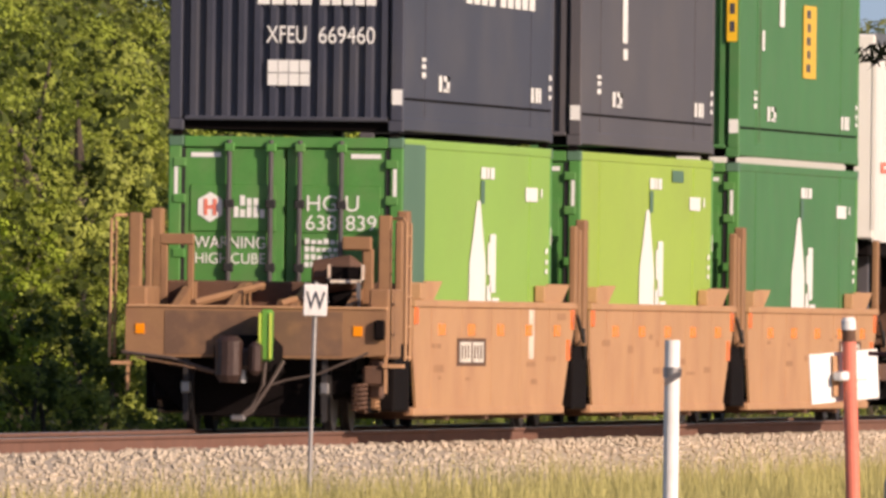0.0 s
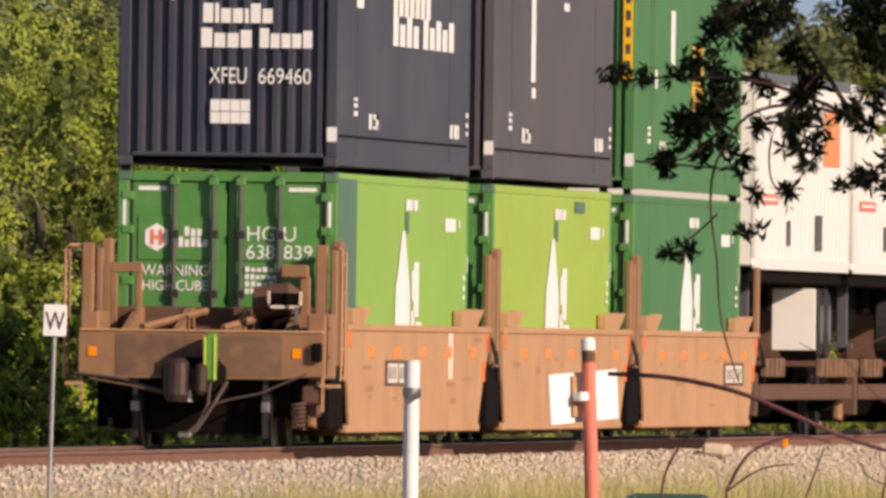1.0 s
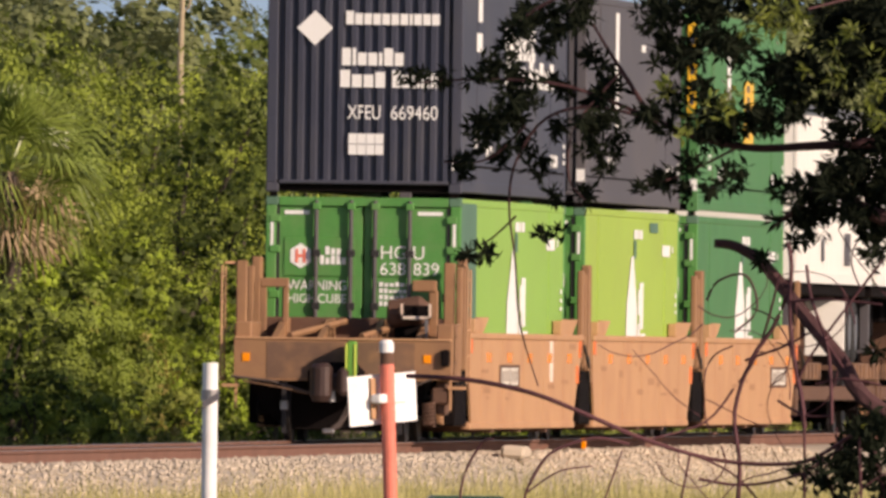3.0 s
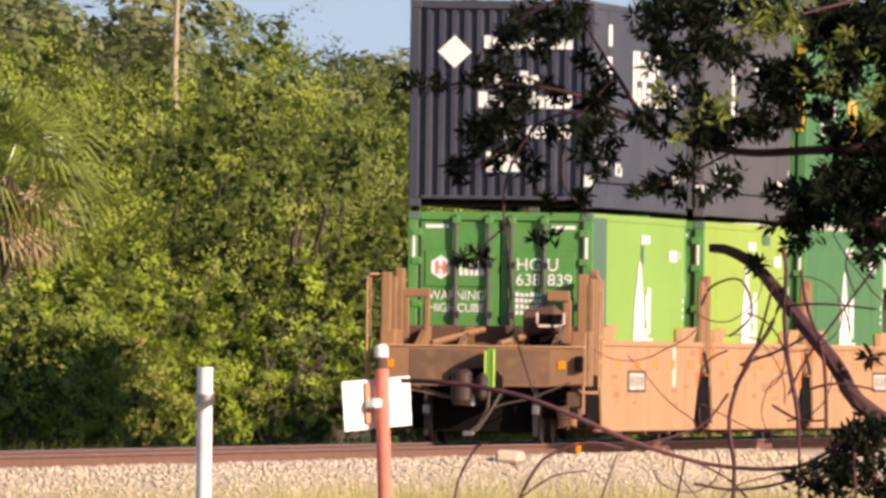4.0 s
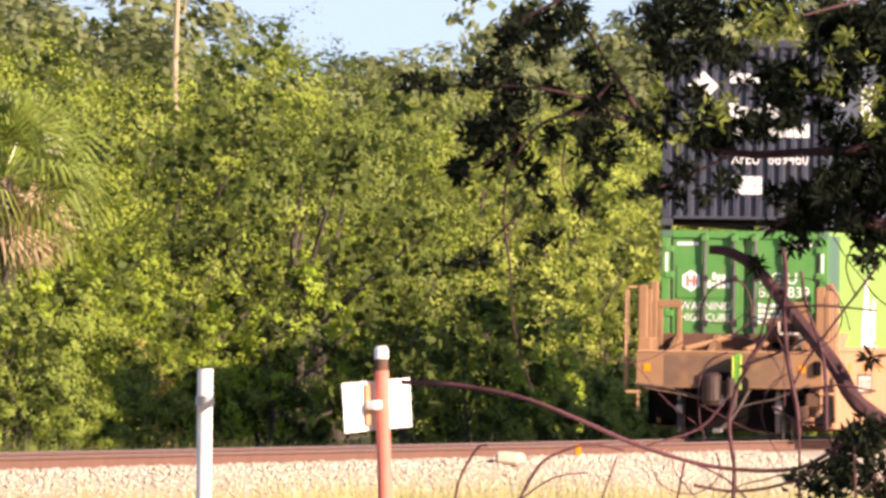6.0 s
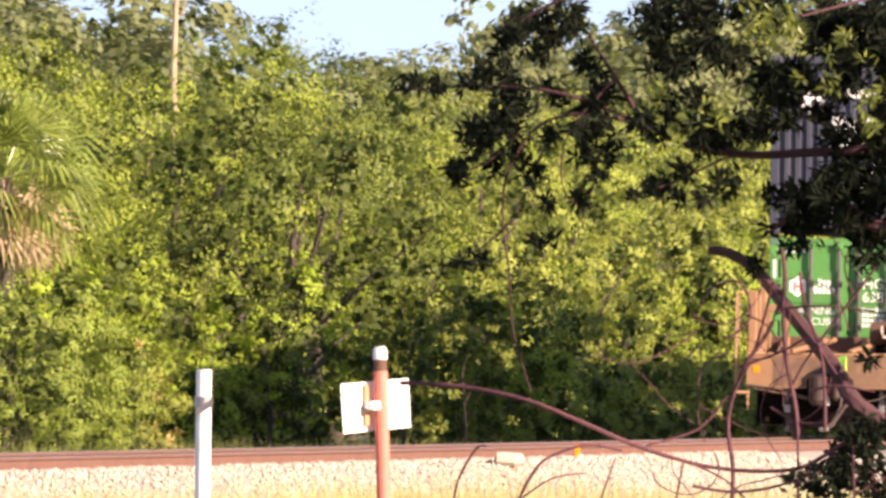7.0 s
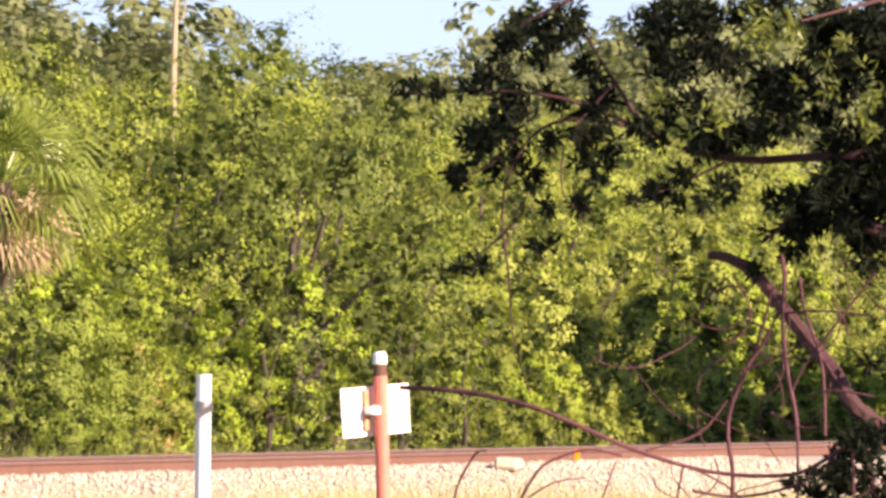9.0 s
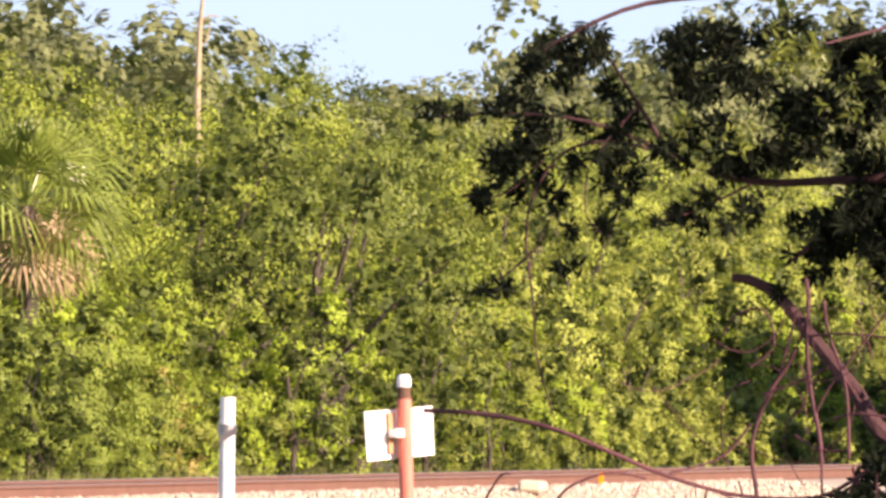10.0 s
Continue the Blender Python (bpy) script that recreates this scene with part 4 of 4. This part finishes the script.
for x, y, size, turn in ((-47.4, 464, 0.95, 140), (-46.6, 446, 1.2, 80), (-46.3, 441, 1.05, 10), (-46.3, 450, 0.85, 190), (-45.8, 440, 0.65, 290), (-45.8, 446, 0.6, 230), (-47.2, 459, 0.7, 250), (-46.3, 482, 0.8, 50)):
    stand(DARK_BUSH, x, y, size, turn)
DRY.matrix_basis = pose(-48.0, 464, -0.75)
for x, y, size, turn in ((-47.4, 469, 0.9, 90), (-47.0, 465.5, 0.8, 200), (-48.8, 467, 1.25, 300)):
    stand(DRY, x, y, size, turn)
stand(OAKS[2], -52.0, 470, 1.0, 30)
stand(OAKS[0], -50.2, 508, 0.93, 75)
stand(BUSHES[2], -46.0, 481, 0.95, 15)

# ---- palm and dead tree at the wood's edge ----


def palm(at, crown_z, radius):
    t = thing("cabbage_palm", "cabbage palm with fan fronds and a skirt of dead leaves", "palm", at=at)
    part("trunk", tube(bmesh.new(), [(0, 0, 0), (0.08, 0, crown_z * 0.5), (0, 0, crown_z)], [0.2, 0.17, 0.16], 10), BARK, t)
    for dead, count in ((False, 44), (True, 28)):
        bm = bmesh.new()
        for k in range(count):
            a = k * 2.399
            up = rng.uniform(-0.75, 1.25) if not dead else rng.uniform(-1.2, -0.55)
            d = Vector((math.cos(a) * math.cos(up), math.sin(a) * math.cos(up), math.sin(up)))
            side = d.cross(Vector((0, 0, 1))).normalized()
            side = (side * math.cos(k * 1.7) + side.cross(d) * math.sin(k * 1.7)).normalized()
            lift = side.cross(d)
            base = Vector((0, 0, crown_z))
            stem = base + d * radius * rng.uniform(0.35, 0.55)
            size = radius * rng.uniform(0.5, 0.8) * (0.85 if dead else 1)
            for j in range(18):
                f = radians(-78 + 156 * j / 17)
                v = (d * math.cos(f) + side * math.sin(f)).normalized()
                w = v.cross(lift).normalized() * 0.026
                mid = stem + v * size * 0.6 + lift * 0.03
                tip = stem + v * size * rng.uniform(0.9, 1.12) - Vector((0, 0, size * (0.42 if not dead else 0.05)))
                p = [bm.verts.new(q) for q in (stem, mid + w, tip, mid - w)]
                bm.faces.new(p)
            w = side * 0.015
            bm.faces.new([bm.verts.new(q) for q in (base - w, base + w, stem + w, stem - w)])
        part("dead_skirt" if dead else "frond_crown", bm, PALM_DEAD if dead else PALM_LEAF, t, "drooping tan dead fronds" if dead else "")
    return t


palm(pose(-47.2, 449.5, -0.72), 4.65, 1.69)
snag = thing("dead_tree", "bare bleached dead tree trunk above the wood", "tree", at=pose(-51.5, 520, -0.75))
bm = bmesh.new()
tube(bm, [(0, 0, 0), (0.05, 0, 4), (0, 0, 7.2), (0.03, 0, 8.4), (0.12, 0, 9.4)], [0.12, 0.08, 0.06, 0.045, 0.02], 8)
tube(bm, [(0.02, 0, 8.0), (0.15, 0, 8.15), (0.22, 0, 8.5)], [0.035, 0.025, 0.01], 6)
tube(bm, [(0.02, 0, 8.5), (0.22, 0, 8.62), (0.38, 0, 8.6)], [0.03, 0.02, 0.01], 6)
part("trunk", bm, SNAG, snag)

# ---- posts and signs beside the line ----
GROUND_Z = -0.72
post = thing("marker_post", "white marker post with a grey clamp band", "post", at=pose(-16.553, 169.2, GROUND_Z, 0, 0, 12))
part("shaft", tube(bmesh.new(), [(0, 0, 0), (0, 0, 1.835)], 0.046, 20), POST_WHITE, post)
part("clamp", tube(bmesh.new(), [(0, 0, 1.615), (0, 0, 1.675)], 0.054, 20), STEEL, post, "worn grey clamp band")
bm = bmesh.new()
prism(bm, [(-0.05, 1.56), (0.05, 1.62), (0.05, 1.665), (-0.05, 1.605)], "y", -0.054, -0.047)
part("clamp_strap", bm, GREY_PAINT, post)

marker = thing("pipeline_marker", "faded red marker post with a white cap and a blank sign", "marker post", at=pose(-15.443, 169.29, GROUND_Z, 0, -2.2, 0))
part("shaft", tube(bmesh.new(), [(0, 0, 0), (0, 0, 1.84)], 0.042, 14), RED, marker)
part("collar", tube(bmesh.new(), [(0, 0, 1.84), (0, 0, 1.91)], 0.040, 14), RUST_DARK, marker, "dark collar under the cap")
part("cap", tube(bmesh.new(), [(0, 0, 1.91), (0, 0, 1.965), (0, 0, 1.985)], [0.043, 0.043, 0.03], 14), POST_WHITE, marker, "white cap")
sign = bmesh.new()
prism(sign, [(-0.185, 1.475), (0.185, 1.505), (0.180, 1.795), (-0.195, 1.770)], "y", 0.05, 0.056)
plate = part("sign_plate", sign, POST_WHITE, marker, "blank white metal sign plate")
plate.matrix_basis = pose(0.0, 0.02, 0, 0, 0, 42) @ Matrix.Diagonal((1.34, 1, 1, 1))
part("sign_bracket", boxes((-0.075, 0.075, -0.046, 0.052, 1.61, 1.665), bevel=0.008), POST_WHITE, plate)
# brown strip whose colour stands for a shadow on the plate
part("sign_shadow_rib", boxes((-0.075, -0.045, 0.03, 0.05, 1.52, 1.76)), RUST, plate)

whistle = thing("whistle_post", "white whistle board with a black letter on a thin post", "sign", at=pose(-30.44, 275.33, GROUND_Z, 0, 1.2, 6))
part("shaft", tube(bmesh.new(), [(0, 0, 0), (0, 0, 2.3)], 0.022, 8), STEEL, whistle, "weathered steel post")
board = part("board", boxes((-0.113, 0.113, -0.045, -0.03, 1.97, 2.275), bevel=0.006), POST_WHITE, whistle, "white board")
lettering("W", 0.25, BLACK, board, pose(-0.092, -0.047, 2.035, 90) @ Matrix.Diagonal((0.72, 1, 1, 1)), "black letter")

cabinet = thing("utility_box", "dark green utility box with a rounded top", "utility box", at=pose(-14.92, 168.0, GROUND_Z, 0, 0, 8))
bm = bmesh.new()
prism(bm, [(-0.25, 0.0), (0.25, 0.0), (0.25, 1.01), (0.235, 1.055), (0.20, 1.075), (-0.20, 1.075), (-0.235, 1.055), (-0.25, 1.01)], "y", -0.16, 0.16)
part("body", bm, BOX_GREEN, cabinet)
part("edge_trim", boxes((-0.205, -0.195, -0.166, -0.16, 0.0, 1.06)), STEEL, cabinet)
part("edge_trim", boxes((0.195, 0.205, -0.166, -0.16, 0.0, 1.06)), STEEL, cabinet)

# ---- near tree whose limbs hang into the view ----
NEAR_Y = 119.6


def nx(a):
    return -8.86 + (a - 1568) * 0.0023575


def nz(b):
    return 0.631 + (882 - b) * 0.0023575


def limb(points, r0, r1, n=7, depth=0.0):
    raw_pts = [Vector((nx(a), NEAR_Y + depth + 0.12 * math.sin(a * 0.011), nz(b))) for a, b in points]
    ends = [raw_pts[0], *raw_pts, raw_pts[-1]]
    pts = []
    for i in range(1, len(ends) - 2):          # a smooth curve through the points
        p0, p1, p2, p3 = ends[i - 1:i + 3]
        for f in (0, 0.25, 0.5, 0.75):
            pts.append(0.5 * (2 * p1 + (p2 - p0) * f + (2 * p0 - 5 * p1 + 4 * p2 - p3) * f * f + (3 * p1 - p0 - 3 * p2 + p3) * f ** 3))
    pts.append(raw_pts[-1])
    k = len(pts) - 1
    return tube(bmesh.new(), pts, [r0 + (r1 - r0) * i / k for i in range(k + 1)], n)


near = thing("overhanging_tree", "dark evergreen tree with leafy limbs hanging over the view", "tree")
part("trunk", tube(bmesh.new(), [(-6.4, 120.2, -0.8), (-6.5, 120.1, 1.2), (-6.6, 120.0, 2.6), (-6.3, 120, 4.6)], [0.24, 0.2, 0.16, 0.06], 12), BARK, near)
for pts, r0, r1 in (([(2560, 420), (2000, 250), (1568, 262), (1440, 268), (1300, 272), (1160, 232), (1090, 140), (1040, 60)], 0.03, 0.005),
                    ([(2560, 300), (2000, 20), (1568, -60), (1300, -60), (1100, -40), (960, 20), (900, 60)], 0.024, 0.004),
                    ([(2560, 700), (2100, 560), (1568, 400), (1470, 330), (1400, 380), (1350, 420)], 0.05, 0.005),
                    ([(1160, 232), (1000, 170), (840, 158), (690, 168)], 0.010, 0.003),
                    ([(1160, 232), (1050, 205), (960, 225), (905, 300), (892, 380), (905, 480), (915, 590), (950, 700)], 0.008, 0.003),
                    ([(1300, 268), (1200, 320), (1130, 345)], 0.007, 0.003),
                    ([(920, 240), (850, 300), (770, 305)], 0.006, 0.003),
                    ([(1090, 140), (1010, 240), (1000, 330), (1030, 370)], 0.006, 0.003),
                    ([(905, 400), (860, 440), (830, 455)], 0.005, 0.003),
                    ([(2560, 1000), (1900, 900), (1568, 742), (1480, 640), (1400, 548), (1340, 478), (1290, 448), (1252, 443)], 0.045, 0.018)):
    part("limb", limb(pts, r0, r1), BARK_RED, near, "reddish brown limb")

# leafy masses in the plane of the limbs: (across, down, half-width, half-height, density)
MASSES = [(930, 62, 62, 50, 3.6), (1000, 25, 26, 60, 3.0), (885, 130, 40, 42, 2.6), (905, 200, 42, 52, 3.2), (882, 262, 50, 56, 3.4), (822, 240, 28, 22, 2.0),
          (812, 308, 46, 18, 2.4), (725, 162, 30, 14, 2.6), (780, 157, 12, 16, 2.4), (822, 157, 16, 12, 2.4), (850, 148, 16, 18, 2.0), (1030, 118, 26, 18, 2.6),
          (1062, 150, 28, 38, 2.6), (1030, 180, 42, 18, 2.4), (955, 170, 40, 24, 1.6), (1060, 252, 48, 48, 3.4), (985, 232, 26, 26, 1.8), (942, 282, 20, 20, 2.0),
          (1066, 314, 18, 14, 2.4), (950, 312, 30, 14, 1.6), (1130, 214, 34, 26, 2.8), (1158, 240, 22, 14, 2.4), (1180, 184, 15, 34, 2.6), (1242, 178, 18, 38, 2.6),
          (1258, 232, 52, 42, 3.6), (1330, 226, 46, 28, 3.4), (1385, 204, 34, 22, 2.8), (1150, 340, 36, 24, 2.6), (1022, 368, 18, 20, 2.8), (958, 360, 18, 16, 1.6),
          (1192, 350, 14, 12, 2.0), (1222, 300, 24, 18, 2.2), (1282, 320, 26, 24, 2.2), (1260, 350, 20, 10, 1.8), (1250, 100, 66, 36, 3.4), (1180, 105, 28, 36, 3.0),
          (1132, 60, 14, 16, 2.4), (1205, 25, 88, 34, 3.4), (1370, 145, 52, 48, 3.6), (1430, 155, 30, 44, 2.8), (1340, 20, 60, 34, 2.4), (1475, 55, 60, 66, 3.2),
          (1535, 50, 44, 66, 3.4), (1500, 135, 40, 42, 2.8), (1512, 262, 62, 52, 3.4), (1502, 342, 74, 62, 3.8), (1430, 356, 46, 46, 3.6), (1376, 352, 20, 20, 2.4),
          (1405, 402, 40, 14, 2.6), (1545, 400, 44, 42, 3.4), (1350, 468, 18, 12, 2.0), (1392, 442, 24, 12, 2.2), (1440, 430, 30, 9, 2.0), (1532, 452, 26, 20, 2.4),
          (850, 456, 26, 18, 2.6), (820, 463, 12, 7, 2.0), (945, 428, 12, 10, 1.8), (1550, 640, 20, 16, 1.6), (1450, 205, 26, 20, 2.0), (1600, 200, 60, 260, 3.4)]
r = np.random.default_rng(11)
cs, ns = [], []


def spray(x, y, z, size, n):
    """A rosette of lance-shaped leaves round a twig's end."""
    tip = np.array([x, y, z])
    w = r.normal(0, 1, 3) + np.array((-0.5, 0, 0.1))
    w /= np.linalg.norm(w)
    d = w * 0.55 + r.normal(0, 0.7, (n, 3))
    d /= np.linalg.norm(d, axis=1)[:, None]
    cs.append(tip - w * (r.uniform(0, 1.0, (n, 1)) ** 2 * size) + d * size * 0.62)
    ns.append(d)


for a, b, ha, hb, dense in MASSES:
    for _ in range(max(2, round(dense * ha * hb / (270 if a > 1150 else 400)))):
        turn, out = r.uniform(0, 2 * math.pi), math.sqrt(r.uniform(0, 1)) * 0.86
        spray(nx(a + ha * out * math.cos(turn)), NEAR_Y + r.normal(0, 0.22), nz(b + hb * out * math.sin(turn)), 0.055, 19)
# the rest of the crown, out of sight, which shades the hanging limbs
for _ in range(1700):
    d = r.normal(0, 1, 3)
    d /= np.linalg.norm(d)
    q = r.uniform(0.55, 1.0)
    p = (-5.9 + 2.7 * d[0] * q, 119.6 + 3.0 * d[1] * q, 3.9 + 2.6 * d[2] * q)
    if p[0] > -8.75 or p[2] > 2.95:
        spray(*p, 0.12, 9)
cs, ns = np.concatenate(cs), np.concatenate(ns)


def lance_leaves(name, centres, along, length, slim, mat, parent):
    """Leaves that point along given directions, four triangles each."""
    k = len(centres)
    s = np.cross(along, r.normal(0, 1, (k, 3)))
    s /= np.linalg.norm(s, axis=1)[:, None] + 1e-9
    up = np.cross(along, s)
    L = (length * r.uniform(0.7, 1.2, k))[:, None]
    w = L * slim
    v = np.stack([centres - along * L / 2, centres + s * w / 2 + up * L * 0.06, centres + along * L * 0.15, centres + along * L / 2, centres - s * w / 2 + up * L * 0.06], 1).reshape(-1, 3)
    f = []
    for i in range(0, 5 * k, 5):
        f += [(i, i + 1, i + 2), (i + 1, i + 3, i + 2), (i, i + 2, i + 4), (i + 4, i + 2, i + 3)]
    return raw(name, v, f, mat, parent)


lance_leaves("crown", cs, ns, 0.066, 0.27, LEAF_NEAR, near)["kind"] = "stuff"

cs, ns = [], []
FRONT = (NEAR_Y - 8) / NEAR_Y              # a branch of the same tree, added towards the camera; lighter leaves paint sunlight
for a, b, ha, hb, k in ((1350, 55, 46, 36, 16), (1400, 50, 20, 50, 8), (1270, 172, 36, 28, 7), (1545, 190, 22, 40, 7), (1156, 165, 20, 14, 4), (1470, 150, 10, 34, 3), (1212, 230, 20, 14, 3), (1500, 60, 50, 50, 5)):
    for _ in range(k):
        u, v = r.normal(0, 0.55, 2)
        spray(nx(a + ha * u) * FRONT, NEAR_Y - 8 + r.normal(0, 0.15), EYE + (nz(b + hb * v) - EYE) * FRONT, 0.052, 10)
part("limb", tube(bmesh.new(), [(-6.5, 119.6, 2.8), (-7.2, 116.5, 3.0), (-8.0, 112.6, 2.75), (-8.6, 111.6, 2.55)], [0.06, 0.035, 0.014, 0.004], 7), BARK_RED, near)
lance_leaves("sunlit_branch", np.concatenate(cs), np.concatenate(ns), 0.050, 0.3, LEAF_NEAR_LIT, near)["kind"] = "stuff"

# ---- bare vines and a dark bush in the near corner ----
vine = thing("vine_tangle", "tangle of bare reddish vines beside the near tree", "vine")
for pts, w in (([(720, 685), (830, 690), (950, 712), (1050, 750), (1130, 785), (1220, 815), (1300, 830), (1390, 832), (1450, 820), (1530, 770)], 0.0075),
               ([(1310, 900), (1312, 830), (1302, 740), (1330, 650), (1370, 590), (1400, 520)], 0.007),
               ([(1430, 770), (1425, 720), (1408, 640), (1400, 560), (1402, 480), (1395, 440)], 0.008),
               ([(1480, 760), (1478, 690), (1470, 620), (1440, 540), (1430, 480)], 0.006),
               ([(1310, 690), (1340, 640), (1360, 580), (1380, 500)], 0.005),
               ([(940, 890), (960, 850), (990, 815), (1060, 790), (1120, 800)], 0.005),
               ([(820, 890), (830, 850), (860, 800), (880, 795)], 0.004),
               ([(1080, 900), (1110, 810)], 0.003), ([(1210, 900), (1225, 815)], 0.004), ([(1240, 860), (1320, 870), (1420, 850), (1500, 800)], 0.005),
               ([(1225, 815), (1300, 850), (1350, 900)], 0.004), ([(1250, 545), (1270, 510), (1320, 500), (1340, 560), (1300, 600)], 0.004),
               ([(1400, 545), (1470, 540), (1568, 548)], 0.004), ([(1450, 690), (1500, 680), (1568, 690)], 0.004), ([(1380, 720), (1430, 745), (1480, 745)], 0.004),
               ([(1320, 650), (1400, 620), (1450, 600), (1500, 660)], 0.004), ([(1568, 470), (1500, 560), (1440, 640), (1410, 700)], 0.004),
               ([(940, 890), (1000, 850), (1060, 840)], 0.003), ([(1300, 700), (1250, 760), (1160, 790)], 0.004)):
    part("vine_stem", limb(pts, w * 1.5, w * 1.2, 6, -0.3), VINE, vine)
for a, b, c, d in ((1310, 900, 1312, 1420), (1430, 770, 1440, 1420), (940, 890, 960, 1430), (820, 890, 850, 1430), (1530, 770, 1560, 1430)):
    part("vine_stem", limb([(a, b), (c, d)], 0.006, 0.008, 6, -0.3), VINE, vine)

vr = random.Random(21)
for _ in range(20):                        # thin runners that arch through the tangle
    a, b = vr.uniform(1180, 1620), vr.uniform(520, 880)
    turn, bend, pts = vr.uniform(0, 6.28), vr.uniform(-0.5, 0.5), []
    for _ in range(7):
        pts.append((a, b))
        a, b, turn = a + 34 * math.cos(turn), b + 30 * math.sin(turn), turn + bend + vr.uniform(-0.25, 0.25)
    w = vr.uniform(0.0022, 0.0042)
    part("vine_runner", limb(pts, w, w * 0.6, 5, vr.uniform(-0.6, 0.2)), VINE, vine)

bush = thing("dark_bush", "dark leafy bush at the foot of the near tree", "shrub")
part("stem", limb([(1640, 1440), (1600, 1100), (1560, 860), (1540, 780)], 0.03, 0.006), BARK_RED, bush)
part("stem", limb([(1640, 1440), (1560, 1150), (1480, 900), (1450, 830)], 0.02, 0.004), BARK_RED, bush)
cs, ns = [], []
for a, b, ha, hb, k in ((1540, 800, 60, 40, 30), (1500, 850, 70, 30, 26), (1570, 760, 30, 40, 12), (1440, 850, 30, 30, 8), (1600, 900, 90, 60, 40), (1560, 1100, 160, 160, 60)):
    for _ in range(k):
        u, v = r.normal(0, 0.55, 2)
        spray(nx(a + ha * u), NEAR_Y - 0.2 + r.normal(0, 0.2), nz(b + hb * v), 0.06, 12)
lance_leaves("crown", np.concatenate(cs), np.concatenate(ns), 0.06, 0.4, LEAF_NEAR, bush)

# ---- grass, stones, sleepers ----
g = np.random.default_rng(5)


def blades(name, count, x0, x1, y0, y1, z, tall, width, mat, label):
    x, y = g.uniform(x0, x1, count), g.uniform(y0, y1, count)
    h = tall * g.uniform(0.45, 1.1, count) * (0.75 + 0.35 * np.sin(y * 0.35 + x) * np.sin(x * 0.9 + 0.12 * y))
    a = g.uniform(0, 6.283, count)
    lean = g.normal(0, 0.22, (count, 2)) * h[:, None]
    dx, dy = np.cos(a) * width / 2, np.sin(a) * width / 2
    base = np.full(count, z)
    v = np.stack([np.stack([x - dx, y - dy, base], 1), np.stack([x + dx, y + dy, base], 1), np.stack([x + lean[:, 0], y + lean[:, 1], base + h], 1)], 1).reshape(-1, 3)
    f = np.arange(3 * count).reshape(-1, 3).tolist()
    ob = raw(name, v, f, mat)
    return tagged(ob, label, "grass", kind="stuff")


blades("trackside_grass", 42000, -31.6, -22.0, 205, 345, -0.73, 0.64, 0.016, GRASS, "tall dry yellow-green grass beside the ballast")
blades("verge_grass", 30000, -46.5, -39.2, 330, 560, -0.75, 0.7, 0.02, VERGE, "rough grass at the foot of the wood")
blades("near_grass", 9000, -20, -6, 112, 185, -0.73, 0.25, 0.012, GRASS, "short grass round the posts")

count = 15000
sx = TRACK + g.uniform(0.95, 3.9, count)
sy = g.uniform(262, 430, count)
sz = np.interp(sx - TRACK, [0.9, 1.5, 1.9, 4.2], [-0.17, -0.17, -0.22, -0.9])
size = g.uniform(0.02, 0.05, count)
octa = np.array([(1, 0, 0), (0, 1, 0), (-1, 0, 0), (0, -1, 0), (0, 0, 0.8), (0, 0, -0.8)], float)
v = octa[None] * size[:, None, None] * g.uniform(0.6, 1.25, (count, 6, 1)) + np.stack([sx, sy, sz + size * 0.3], 1)[:, None]
f = [(i + p, i + q, i + s) for i in range(0, 6 * count, 6) for p, q, s in ((0, 1, 4), (1, 2, 4), (2, 3, 4), (3, 0, 4), (1, 0, 5), (2, 1, 5), (3, 2, 5), (0, 3, 5))]
tagged(raw("ballast_stones", v.reshape(-1, 3), f, STONE), "loose pale ballast stones on the shoulder", "stones", kind="stuff")

rock = raw("stone_block", [], [], STONE)
bm = boxes((-0.16, 0.16, -1.2, 1.2, 0, 0.16), bevel=0.04)
bm.to_mesh(rock.data)
bm.free()
rock.matrix_basis = pose(-33.10, 380.0, -0.20, 0, 4, 3)
tagged(rock, "pale stone block lying on the ballast shoulder", "stone")

stake = thing("yellow_stake", "small yellow stake beside the rail", "stake", at=pose(-33.80, 399, -0.22))
part("shaft", boxes((-0.035, 0.035, -0.03, 0.03, 0, 0.24), bevel=0.008), YELLOW, stake)

tie_mesh = boxes((-1.3, 1.3, -0.115, 0.115, -0.18, 0.0), bevel=0.012)
first_tie = part("tie", tie_mesh, TIE, track)
first_tie.matrix_basis = pose(TRACK, 300, -0.178)
for k in range(1, 300):
    o = new("tie", first_tie.data)
    o.parent = track
    o.matrix_basis = pose(TRACK, 300 + 0.6 * k, -0.178)


def motions():
    for ob, y, z, u in MOVERS:
        walk(ob, [(k / 2, pose(TRACK + u, START + y + SPEED * k / 2 + GAIN * (k / 2) ** 2, z)) for k in range(21)])


motions()
